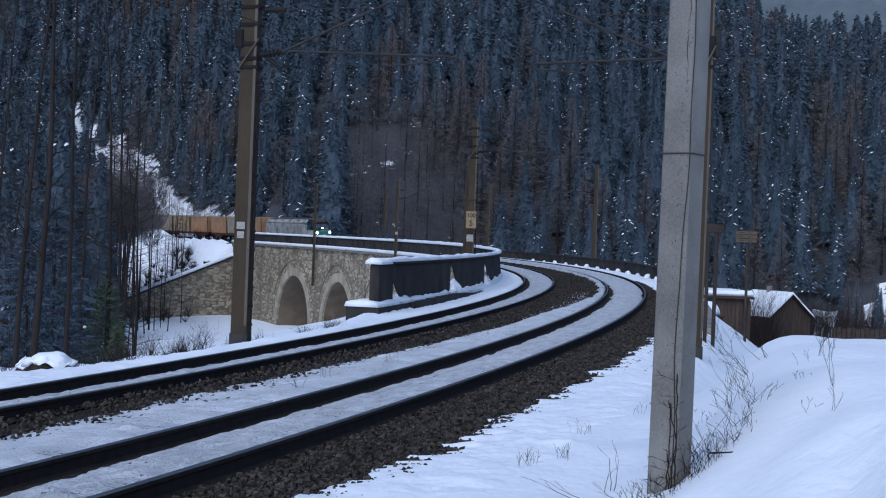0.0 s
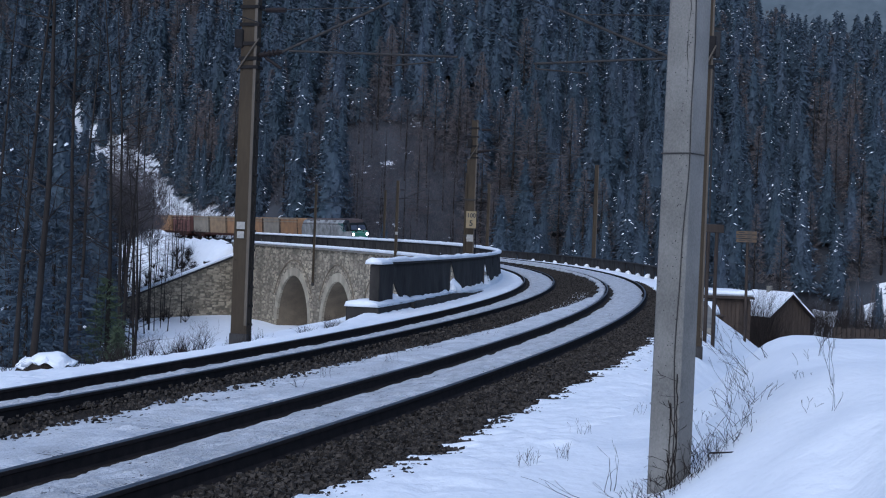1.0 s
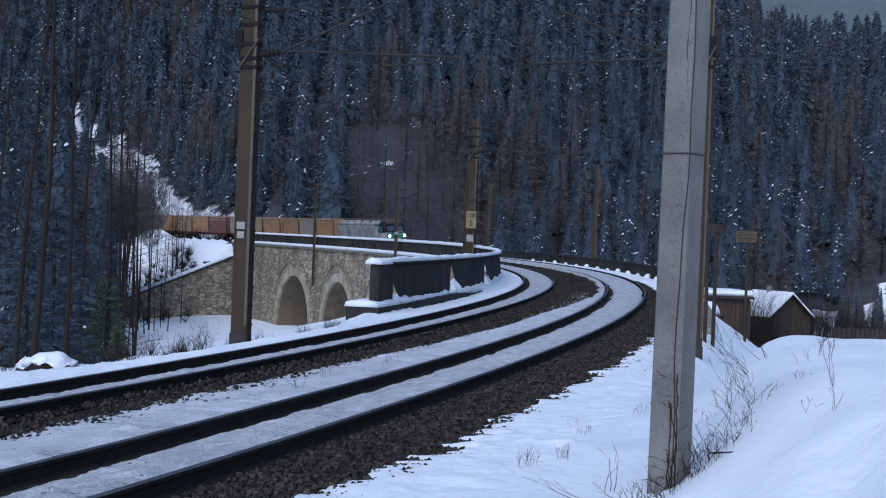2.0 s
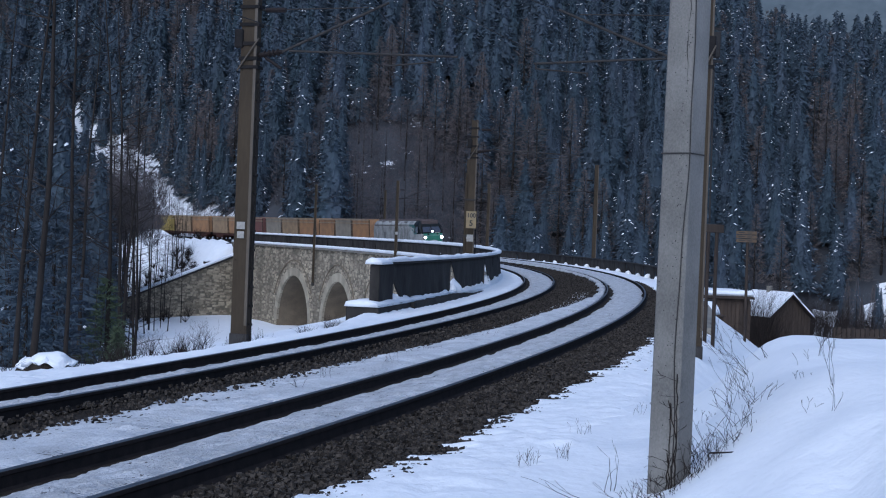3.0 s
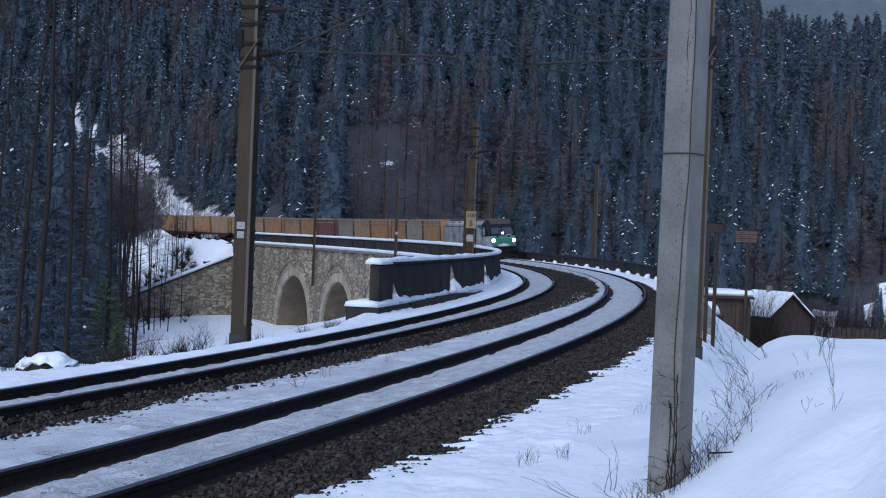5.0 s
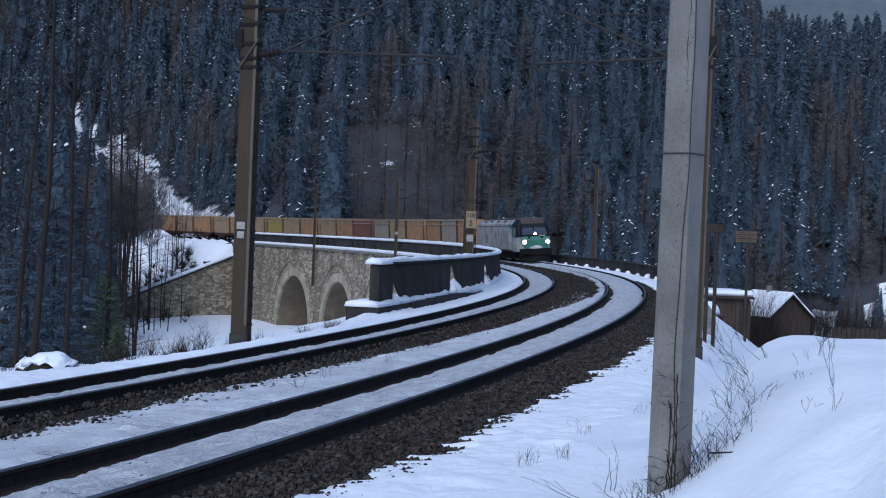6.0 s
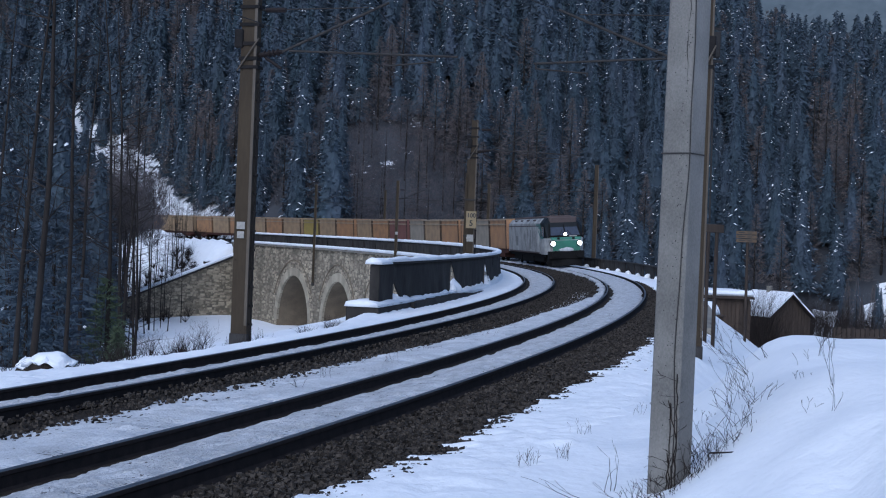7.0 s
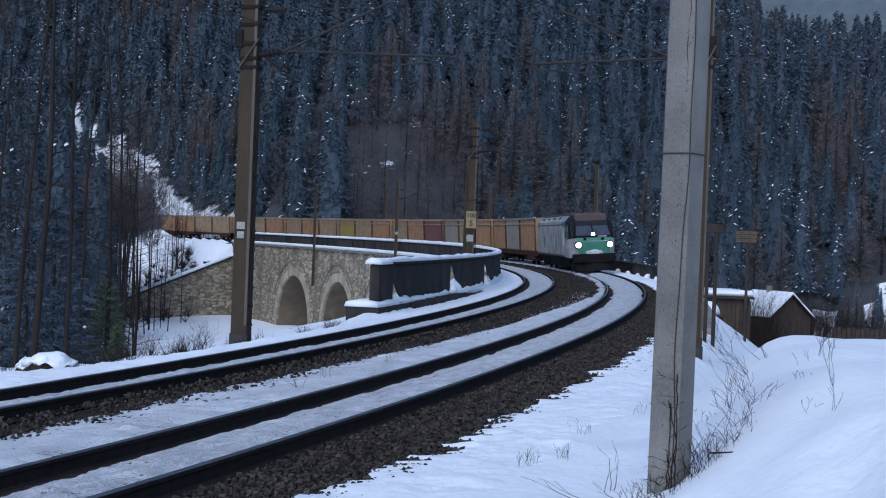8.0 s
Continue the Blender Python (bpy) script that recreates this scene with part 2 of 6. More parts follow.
def terrain(x, y):
    s, o = nearest(x, y)
    zr = np.interp(s, SS, ZZ)
    valley = -11.0 + 0.4 * wob(x, y, 0.09) + 3.0 * sstep(130, 60, y) * sstep(-20, -50, x)
    yb = 212.0 + np.clip(x, 0, 80) * 0.2 + 6.0 * wob(x, x, 0.05)
    crest = 135.0 - 80.0 * sstep(35, 90, x)
    rise = np.clip(y - yb, 0, None) * (0.86 + 0.06 * wob(x, y, 0.03))
    base = valley + crest * (1 - np.exp(-rise / crest)) * 1.25 + 0.6 * wob(x, y, 0.21, 2.0) * sstep(0, 20, y - yb)
    # embankment at the near end
    near = np.where(o < -7.8, 1 - sstep(32, 62, s), 1 - sstep(24, 32, s))
    left = zr - 0.24 + 0.07 * wob(x, y, 0.9) + 0.04 * wob(x, y, 2.7, 4.0) - 0.46 * (1 - sstep(-7.0, -5.3, o)) * sstep(4, 12, s) - 0.24 * np.clip(-o - 8.2, 0, 9) - 0.65 * np.clip(-o - 17.2, 0, None)
    right = bank_height(x, y, s, o, zr)
    rend = 1 - sstep(48, 58, s)
    z = base.copy()
    z = np.where(o < -5.4, np.maximum(base, left * near + base * (1 - near)), z)
    low = right - 0.45 * (1 - sstep(2.35, 3.0, o))
    z = np.where(o > 1.8, np.maximum(base, low * rend + base * (1 - rend)), z)
    mid = (o >= -5.4) & (o <= 1.8)
    z = np.where(mid & (s < 26), zr - 0.62, z)
    z = np.where(mid & (s < 54) & (s >= 26), zr - 0.9, z)
    # beyond the viaduct: a ledge cut along the hillside
    led = np.where(o < -5.5, np.maximum(np.minimum(base, zr - 0.4), zr - 0.4 - 0.72 * (-o - 5.5)), z)
    led = led + 1.75 * np.exp(-((o + 7.3) / 1.5) ** 2) * sstep(203, 208, s)
    led = np.where((o >= -5.5) & (o < 3.5), zr - 0.62, led)
    led = np.where(o >= 3.5, np.maximum(np.minimum(base, zr - 0.5 + 1.0 * (o - 3.5)), zr - 0.5), led)
    return np.where((s > 203) & (s < 395), led, z)


def glade(x, y, low=7.0, high=7.0):
    """Open snowy strip that climbs the hillside behind the far end of the line."""
    u = x / np.maximum(y, 1.0)
    mid = np.interp(u, [-0.285, -0.27, -0.25, -0.23, -0.21, -0.19, -0.17, -0.152], [314, 306, 294, 280, 265, 249, 237, 228])
    mid = mid + 3.0 * wob(x, y, 0.16, 1.5)
    bottom = np.where(u > -0.214, 200.0, mid - low)
    return (u > -0.285) & (u < -0.152) & (y > bottom) & (y < mid + high)


# ---------------- building helpers ----------------


def mesh_from(name, verts, faces, material, smooth=False):
    me = bpy.data.meshes.new(name)
    me.from_pydata([tuple(v) for v in verts], [], faces)
    me.materials.append(material)
    if smooth:
        me.polygons.foreach_set("use_smooth", [True] * len(me.polygons))
    me.update()
    return me


def part(name, bm, material, parent=None, label="", smooth=False, m=None):
    """Link a bmesh (or a ready mesh) as one mesh object under a thing or part."""
    if isinstance(bm, bmesh.types.BMesh):
        me = bpy.data.meshes.new(name)
        bm.to_mesh(me)
        bm.free()
    else:
        me = bm
    if not me.materials:
        me.materials.append(material)
    if smooth:
        me.polygons.foreach_set("use_smooth", [True] * len(me.polygons))
    ob = new(name, me)
    if parent is not None:
        ob.parent = parent
    if m is not None:
        ob.matrix_basis = m
    if label:
        tagged(ob, label)
    return ob


def thing(name, m, label, category, group="", kind=""):
    ob = new(name)
    ob.empty_display_size = 0.3
    ob.matrix_basis = m
    return tagged(ob, label, category, group, kind)


def box(bm, x0, x1, y0, y1, z0, z1, bev=0.0):
    g = bmesh.ops.create_cube(bm, size=1.0, matrix=Matrix.Translation(((x0 + x1) / 2, (y0 + y1) / 2, (z0 + z1) / 2)) @ Matrix.Diagonal((x1 - x0, y1 - y0, z1 - z0, 1)))
    if bev:
        es = list({e for v in g["verts"] for e in v.link_edges})
        bmesh.ops.bevel(bm, geom=es, offset=bev, segments=1, affect="EDGES")
    return bm


def tube(bm, a, b, r0, r1=None, n=8):
    """A tapered round bar from a to b."""
    a, b = Vector(a), Vector(b)
    r1 = r0 if r1 is None else r1
    d = b - a
    m = Matrix.Translation((a + b) / 2) @ d.to_track_quat("Z", "Y").to_matrix().to_4x4()
    bmesh.ops.create_cone(bm, cap_ends=True, segments=n, radius1=r0, radius2=r1, depth=d.length, matrix=m)
    return bm


def sweep(profile, s_list, close=True, jitter=None):
    """Verts and faces of a profile of (off, up) points carried along the line."""
    vs, fs = [], []
    k = len(profile)
    for i, s in enumerate(s_list):
        for j, (o, u) in enumerate(profile):
            if jitter:
                o, u = jitter(i, j, s, o, u)
            vs.append(trk(s, o, u))
    m = k if close else k - 1
    for i in range(len(s_list) - 1):
        for j in range(m):
            a, b = i * k + j, i * k + (j + 1) % k
            fs.append((a, a + k, b + k, b))
    if close:
        fs.append(tuple(range(k)))
        fs.append(tuple(range((len(s_list) - 1) * k + k - 1, (len(s_list) - 1) * k - 1, -1)))
    return vs, fs


def frange(a, b, st):
    n = max(1, int(math.ceil((b - a) / st)))
    return [a + (b - a) * i / n for i in range(n + 1)]


# ---------------- ground ----------------


def spaced(lo, hi, dense_lo, dense_hi, d, grow, cap):
    a = list(np.arange(dense_lo, dense_hi, d))
    st = d
    v = dense_hi
    while v < hi:
        a.append(v)
        st = min(st * grow, cap if v < 400 else 400)
        v += st
    st, v = d, dense_lo
    while v > lo:
        st = min(st * grow, cap if v > -300 else 400)
        v -= st
        a.append(v)
    return np.array(sorted(a))


gx = spaced(-2500, 2500, -12, 9, 0.18, 1.07, 3.0)
gy = spaced(-1500, 3500, 4, 40, 0.18, 1.06, 2.5)
GX, GY = np.meshgrid(gx, gy)
GZ = terrain(GX.ravel(), GY.ravel())
me = bpy.data.meshes.new("ground")
nx, ny = len(gx), len(gy)
co = np.stack([GX.ravel(), GY.ravel(), GZ], 1)
idx = np.arange(nx * ny).reshape(ny, nx)
quads = np.stack([idx[:-1, :-1], idx[:-1, 1:], idx[1:, 1:], idx[1:, :-1]], -1).reshape(-1, 4)


def fast_mesh(name, verts, faces, material, smooth=False):
    """A mesh from numpy arrays, all faces with the same number of corners."""
    me = bpy.data.meshes.new(name)
    k = faces.shape[1]
    me.vertices.add(len(verts))
    me.vertices.foreach_set("co", np.ascontiguousarray(verts, dtype=np.float32).ravel())
    me.loops.add(faces.size)
    me.loops.foreach_set("vertex_index", np.ascontiguousarray(faces, dtype=np.int32).ravel())
    me.polygons.add(len(faces))
    me.polygons.foreach_set("loop_start", np.arange(0, faces.size, k, dtype=np.int32))
    me.materials.append(material)
    me.update(calc_edges=True)
    me.polygons.foreach_set("use_smooth", [smooth] * len(faces))
    return me


ground_me = fast_mesh("ground", co, quads, SNOW, True)
ground_me.materials.append(FOREST_FLOOR)
fc = co[quads].mean(1)
fs_, fo_ = nearest(fc[:, 0], fc[:, 1])
wooded = (fc[:, 1] > 214 + np.clip(fc[:, 0], 0, 80) * 0.2 + 5 * sstep(38, 46, fc[:, 0]))
wooded &= ~((fs_ > 200) & (fo_ < 5) & (fo_ > -26))
left_wood = (fc[:, 0] < -0.245 * fc[:, 1]) & (fc[:, 1] > 38) & (fc[:, 1] < 215) & (wob(fc[:, 0], fc[:, 1], 0.35) > -0.1) & (fc[:, 0] < -0.262 * fc[:, 1])
ground_me.polygons.foreach_set("material_index", (wooded | left_wood).astype(np.int32))
tagged(new("ground", ground_me), "snow-covered valley ground rising into a wooded hillside", "ground", kind="structure")

# old snow lying open on the strip that climbs the hillside
px, py = np.meshgrid(np.arange(-96, -28, 0.6), np.arange(206, 322, 0.6))
pz = terrain(px.ravel(), py.ravel()) + 0.10 + 0.06 * wob(px.ravel(), py.ravel(), 1.1)
pi_ = np.arange(px.size).reshape(px.shape)
pq = np.stack([pi_[:-1, :-1], pi_[:-1, 1:], pi_[1:, 1:], pi_[1:, :-1]], -1).reshape(-1, 4)
pc = np.stack([px.ravel(), py.ravel(), pz], 1)
pm = pc[pq].mean(1)
ragged = 2.2 * wob(pm[:, 0], pm[:, 1], 0.9, 0.7) + 1.6 * wob(pm[:, 0], pm[:, 1], 2.3, 2.0)
lying = glade(pm[:, 0] + 0.5 * ragged, pm[:, 1] + ragged, 120.0) & (nearest(pm[:, 0], pm[:, 1])[1] > 4.2)
used, pq = np.unique(pq[lying], return_inverse=True)
tagged(new("snow_clearing", fast_mesh("snow_clearing", pc[used], pq.reshape(-1, 4), SNOW, True)), "open snowy strip climbing between the trees", "snow", kind="structure")

# ---------------- trackbed ----------------
SBED = frange(-20, 395, 2.0)
vs, fs = sweep([(-6.0, -0.9), (-5.7, -0.42), (-4.9, -0.37), (-4.6, -0.35), (-3.2, -0.25), (-2.6, -0.20), (-2.0, -0.19), (-1.2, -0.16), (-0.6, -0.16), (0.6, -0.07), (1.2, -0.05), (2.25, -0.05), (2.6, -0.5), (2.65, -0.9)], SBED)
tagged(new("trackbed", mesh_from("trackbed", vs, fs, BALLAST)), "brown stone ballast bed under two railway tracks", "trackbed", kind="structure")


def snow_strip(name, o0, o1, u, s0, s1, edge=0.06, seed=0, step=0.12, thick=0.05, material=SNOW_DIRTY, label="", taper=None, lo=-99.0, hi=99.0):
    """A ragged sheet of snow lying along the line."""
    rnd = random.Random(seed)
    sl = frange(s0, min(s1, 30.0), step * 0.55)[:-1] + frange(30.0, s1, step * 1.6) if s0 < 20 else frange(s0, s1, step)
    cols = 16
    vs, fs = [], []
    ph = rnd.random() * 50
    for i, s in enumerate(sl):
        n1 = noise.noise((s * 0.9, ph, 0)) + 0.7 * noise.noise((s * 3.1, ph, 5)) + 0.9 * noise.noise((s * 6.5, ph, 9)) + 0.5 * noise.noise((s * 15.0, ph, 2))
        n2 = noise.noise((s * 0.9, ph, 20)) + 0.7 * noise.noise((s * 3.1, ph, 25)) + 0.9 * noise.noise((s * 6.5, ph, 29)) + 0.5 * noise.noise((s * 15.0, ph, 22))
        a, b = max(lo, o0 + edge * n1 + (taper(s) if taper else 0)), min(hi, o1 + edge * n2)
        for j in range(cols):
            t = j / (cols - 1)
            h = thick * min(1, 4 * t, 4 * (1 - t)) + 0.02 * noise.noise((s * 2, t * 4, ph)) + (0.032 * noise.noise((s * 5.5, t * 7, ph + 3)) + 0.022 * noise.noise((s * 13.0, t * 16, ph + 8))) * min(1, 5 * t, 5 * (1 - t))
            vs.append(trk(s, a + (b - a) * t, u(s, a + (b - a) * t) + h - (0.05 if j in (0, cols - 1) else 0)))
    for i in range(len(sl) - 1):
        for j in range(cols - 1):
            a = i * cols + j
            fs.append((a, a + 1, a + cols + 1, a + cols))
    return tagged(new(name, mesh_from(name, vs, fs, material, True)), label, "snow", kind="structure")


snow_strip("snow_between_rails", -0.52, 0.65, lambda s, o: -0.115 + 0.165 * (o + 0.42) / 1.1, -12, 150, 0.13, 1, label="packed snow between the near rails", lo=-0.66, hi=0.67)
snow_strip("snow_between_far_rails", -SPACING - 0.47, -SPACING + 0.67, lambda s, o: -0.135 + FAR_DROP + 0.185 * (o + SPACING + 0.42) / 1.1, -12, 150, 0.07, 2, label="packed snow between the far rails")
snow_strip("snow_between_tracks", -1.9, -0.80, lambda s, o: -0.17 + 0.10 * (o + 2.0), -12, 120, 0.26, 3, label="snow lying between the two tracks", material=SNOW_OLD, hi=-0.85, taper=lambda s: 0.92 * float(sstep(24, 44, s)) - 0.85 * float(1 - sstep(4, 24, s)))
snow_strip("snow_beside_far_track", -6.3, -SPACING - 0.83, lambda s, o: -0.27 + 0.10 * float(1 - sstep(-6.2, -5.6, o)) * float(sstep(20, 24, s)) - 0.47 * float(1 - sstep(-6.9, -5.3, o)) * float(sstep(4, 12, s)) * float(1 - sstep(18, 22.5, s)), -16, 150, 0.06, 4, label="smooth snow beside the far rail", thick=0.07, material=SNOW)


def toe(s, o):
    p = trk(s, o)
    return float(bank_height(np.array([p.x]), np.array([p.y]), np.array([s]), np.array([o]), np.array([0.0]))[0])


snow_strip("snow_beside_ballast", 1.9, 3.3, lambda s, o: toe(s, o) - 0.035, -12, 50, 0.24, 6, label="ragged edge of the snow along the ballast", thick=0.04, material=SNOW, taper=lambda s: -0.15 * float(1 - sstep(-2, 7, s)))
snow_strip("snow_beside_near_track", 1.3, 2.75, lambda s, o: -0.02, 40, 150, 0.10, 5, label="snow along the outer parapet", thick=0.06, material=SNOW)


def rail(o, dz, name="rail"):
    root = thing(name, pose(0, 0, 0), "rusty steel rail with a worn head on a curve", "rail", "rails of the two tracks")
    sl = frange(-20, 395, 1.0)
    vs, fs = sweep([(o - 0.07, dz - 0.17), (o - 0.02, dz - 0.14), (o - 0.014, dz - 0.05), (o - 0.036, dz - 0.035), (o - 0.036, dz - 0.004),
                    (o + 0.036, dz - 0.004), (o + 0.036, dz - 0.035), (o + 0.014, dz - 0.05), (o + 0.02, dz - 0.14), (o + 0.07, dz - 0.17)], sl)
    part("web", mesh_from("web", vs, fs, RAIL_SIDE), RAIL_SIDE, root)
    vs, fs = sweep([(o - 0.03, dz - 0.006), (o - 0.028, dz + 0.002), (o + 0.028, dz + 0.002), (o + 0.03, dz - 0.006)], sl)
    part("head", mesh_from("head", vs, fs, RAIL_TOP), RAIL_TOP, root, "worn running surface")


rail(-0.75, 0.0)
rail(0.75, CANT)
rail(-SPACING - 0.75, FAR_DROP)
rail(-SPACING + 0.75, FAR_DROP + CANT)

# ---------------- viaduct ----------------
FACE = -6.4
V0, V1 = 25.0, 203.0
ARCHES = [177.6 - 18.6 * i for i in range(8)]
RAD, SPRING = 6.5, -10.7


def viaduct():
    # one wall face on each side with round openings, the barrel soffits between them, and the deck
    root = thing("viaduct", pose(0, 0, 0), "curved stone railway viaduct with round arches and snowy cornice", "viaduct", kind="structure")

    def face(o, name):
        vs, fs = [], []
        bot, top = -17.0, -0.32
        edges = [V0]
        for c in sorted(ARCHES):
            edges += [c - RAD + RAD * 2 * k / 16 for k in range(17)]
        edges.append(V1)
        edges = sorted(e for e in edges if V0 <= e <= V1)
        fill = []
        for a, b in zip(edges, edges[1:]):
            n = max(1, int((b - a) / 1.5))
            fill += [a + (b - a) * k / n for k in range(n)]
        fill.append(edges[-1])

        def low(s, side):
            for c in ARCHES:
                d = s - c
                if abs(d) < RAD - 1e-6 or (abs(abs(d) - RAD) < 1e-6 and side * d < 0):
                    return SPRING + math.sqrt(max(0, RAD * RAD - d * d))
            return bot
        for a, b in zip(fill, fill[1:]):
            k = len(vs)
            vs += [trk(a, o, low(a, 1)), trk(b, o, low(b, -1)), trk(b, o, top), trk(a, o, top)]
            fs.append((k, k + 1, k + 2, k + 3))
        part(name, mesh_from(name, vs, fs, MASONRY), MASONRY, root)

    face(FACE, "inner_face")
    face(2.75, "outer_face")
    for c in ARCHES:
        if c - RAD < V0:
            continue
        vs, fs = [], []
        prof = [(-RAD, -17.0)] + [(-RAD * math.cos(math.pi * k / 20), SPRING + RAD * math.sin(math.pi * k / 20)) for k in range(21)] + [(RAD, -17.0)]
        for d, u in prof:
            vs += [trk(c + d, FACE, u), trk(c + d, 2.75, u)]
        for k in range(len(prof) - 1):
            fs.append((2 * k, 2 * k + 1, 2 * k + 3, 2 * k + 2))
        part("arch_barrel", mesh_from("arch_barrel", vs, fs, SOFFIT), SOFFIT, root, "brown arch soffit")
    # dressed ring stones around the openings
    for c in ARCHES:
        if c - RAD < V0 + 1:
            continue
        for k in range(26):
            a0, a1 = math.pi * (k + 0.04) / 26, math.pi * (k + 0.96) / 26
            vs = []
            for o in (FACE - 0.07, FACE + 0.25):
                for a, r in ((a0, RAD - 0.02), (a1, RAD - 0.02), (a1, RAD + 1.05), (a0, RAD + 1.05)):
                    vs.append(trk(c - r * math.cos(a), o, SPRING + r * math.sin(a)))
            part("ring_stone", mesh_from("ring_stone", vs, [(0, 1, 2, 3), (7, 6, 5, 4), (0, 4, 5, 1), (1, 5, 6, 2), (2, 6, 7, 3), (3, 7, 4, 0)], ASHLAR), ASHLAR, root)
        # thin raised moulding outside the ring
        vs, fs = [], []
        for k in range(33):
            a = math.pi * (0.14 + 0.72 * k / 32)
            for r, o in ((RAD + 2.02, FACE + 0.05), (RAD + 2.02, FACE - 0.09), (RAD + 2.13, FACE - 0.09), (RAD + 2.13, FACE + 0.05)):
                vs.append(trk(c - r * math.cos(a), o, SPRING + r * math.sin(a)))
        for k in range(32):
            for j in range(3):
                q = k * 4 + j
                fs.append((q, q + 4, q + 5, q + 1))
        part("moulding", mesh_from("moulding", vs, fs, SOFFIT), SOFFIT, root, "dark brown moulding")
    for o0, o1, nm in ((FACE - 0.28, FACE + 0.5, "inner_cornice"), (2.3, 3.05, "outer_cornice")):
        vs, fs = sweep([(o0, -0.42), (o0, -0.16), (o1, -0.16), (o1, -0.42)], frange(V0 - 1, V1, 2.0))
        part(nm, mesh_from(nm, vs, fs, MORTAR), MORTAR, root, "grey stone cornice")
        if nm == "inner_cornice":
            vs, fs = sweep([(o0 - 0.03, -0.17), (o0 + 0.02, -0.02), (o0 + 0.25, 0.02), (o1, -0.02), (o1, -0.17)], frange(V0 - 1, V1, 1.0),
                           jitter=lambda i, j, s, o, u: (o, u + 0.03 * noise.noise((s * 0.7, j, 3)) + (0.16 * float(sstep(60, 120, s)) if 0 < j < 4 else 0)))
            part("cornice_snow", mesh_from("cornice_snow", vs, fs, SNOW, True), SNOW, root, "white snow ridge")
    return root


VIADUCT = viaduct()

# ---------------- parapet fences ----------------


def fence(o, s0, s1, u0, u1, pitch, label, first, lean=0.0, snowcap=True):
    """Boarded parapet: one board panel from post to post, with rail and snow cap."""
    root = thing("parapet_fence", pose(0, 0, 0), label, "fence", kind="structure")
    rnd = random.Random(int(o * 10))
    cuts = list(first)
    while cuts[-1] < s1:
        cuts.append(cuts[-1] + pitch * rnd.uniform(0.85, 1.15))
    for i, (a, b) in enumerate(zip(cuts, cuts[1:])):
        vs, fs = [], []
        m, rows = 33, 7
        l0, l1 = rnd.uniform(0.0, 0.2), rnd.uniform(0.0, 0.2)
        w0, w1 = rnd.uniform(0.04, 0.30), rnd.uniform(0.04, 0.30)
        if i < 2:
            w0, w1 = (1.1, 0.5) if i == 0 else (1.7, 0.5)
        for k in range(m):
            t = k / (m - 1)
            for j in range(rows):
                v = j / (rows - 1)
                # hanging folds fan out from the top rail and the corners draw back at the foot
                s = a + (b - a) * (0.01 + 0.98 * t) + (1 - v) ** 1.4 * (w0 * (1 - t) ** 2 - w1 * t ** 2)
                fold = 0.10 * noise.noise((s * 1.3 + 0.5 * v, v * 0.8, i * 3.1)) + 0.05 * noise.noise((s * 3.7 - 0.8 * v, v * 1.3, i)) + 0.02 * noise.noise((s * 9.0, v * 2, i))
                oo = o + fold * (1 - 0.75 * v) + lean * (1 - v) + (l0 * (1 - t) + l1 * t) * (1 - v)
                vs.append(trk(s, oo, u0 + (u1 - u0) * v + (1 - v) * (0.05 + 0.09 * noise.noise((s * 0.9, 4.0, i)))))
        q = len(vs)
        vs += [v + Vector((0.03, 0.03, 0)) for v in vs]
        for k in range(m - 1):
            for j in range(rows - 1):
                p = k * rows + j
                fs += [(p, p + rows, p + rows + 1, p + 1), (q + p, q + p + 1, q + p + rows + 1, q + p + rows)]
            p = k * rows + rows - 1
            fs.append((p, p + rows, q + p + rows, q + p))
        part("sheet", mesh_from("sheet", vs, fs, TARP, True), TARP, root)
        p0 = trk(a, o, u0 - 0.2)
        bm = box(bmesh.new(), -0.05, 0.05, -0.05, 0.05, 0, u1 - u0 + 0.2, 0.008)
        part("post", bm, STEEL, root, m=Matrix.Translation(p0) @ Matrix.Rotation(heading(a), 4, "Z"))
    vs, fs = sweep([(o - 0.10, u1 - 0.05), (o - 0.10, u1 + 0.03), (o + 0.10, u1 + 0.03), (o + 0.10, u1 - 0.05)], frange(s0, s1, 1.0))
    part("top_rail", mesh_from("top_rail", vs, fs, STEEL), STEEL, root)
    if snowcap:
        vs, fs = sweep([(o - 0.14, u1 + 0.02), (o - 0.13, u1 + 0.10), (o - 0.05, u1 + 0.15), (o + 0.06, u1 + 0.15), (o + 0.14, u1 + 0.10), (o + 0.14, u1 + 0.02)], frange(s0, s1, 0.5),
                       jitter=lambda i, j, s, oo, u: (oo, u + (0.05 * noise.noise((s * 0.8, j * 0.3, 7)) + 0.14 * float(sstep(60, 120, s)) if 0 < j < 5 else 0)))
        part("snow_cap", mesh_from("snow_cap", vs, fs, SNOW, True), SNOW, root, "thick white snow cap")
    return root


CUTS = (25.3, 35.0, 46.0)
fence(-6.15, 24.6, 195.0, 0.02, 1.18, 5.2, "black sheeted parapet fence with a thick snow cap", CUTS)
fence(2.75, 56.0, 196.0, -0.1, 0.72, 4.2, "dark sheeted outer parapet fence on the viaduct", (56.0,), snowcap=False)

# ---------------- masts ----------------


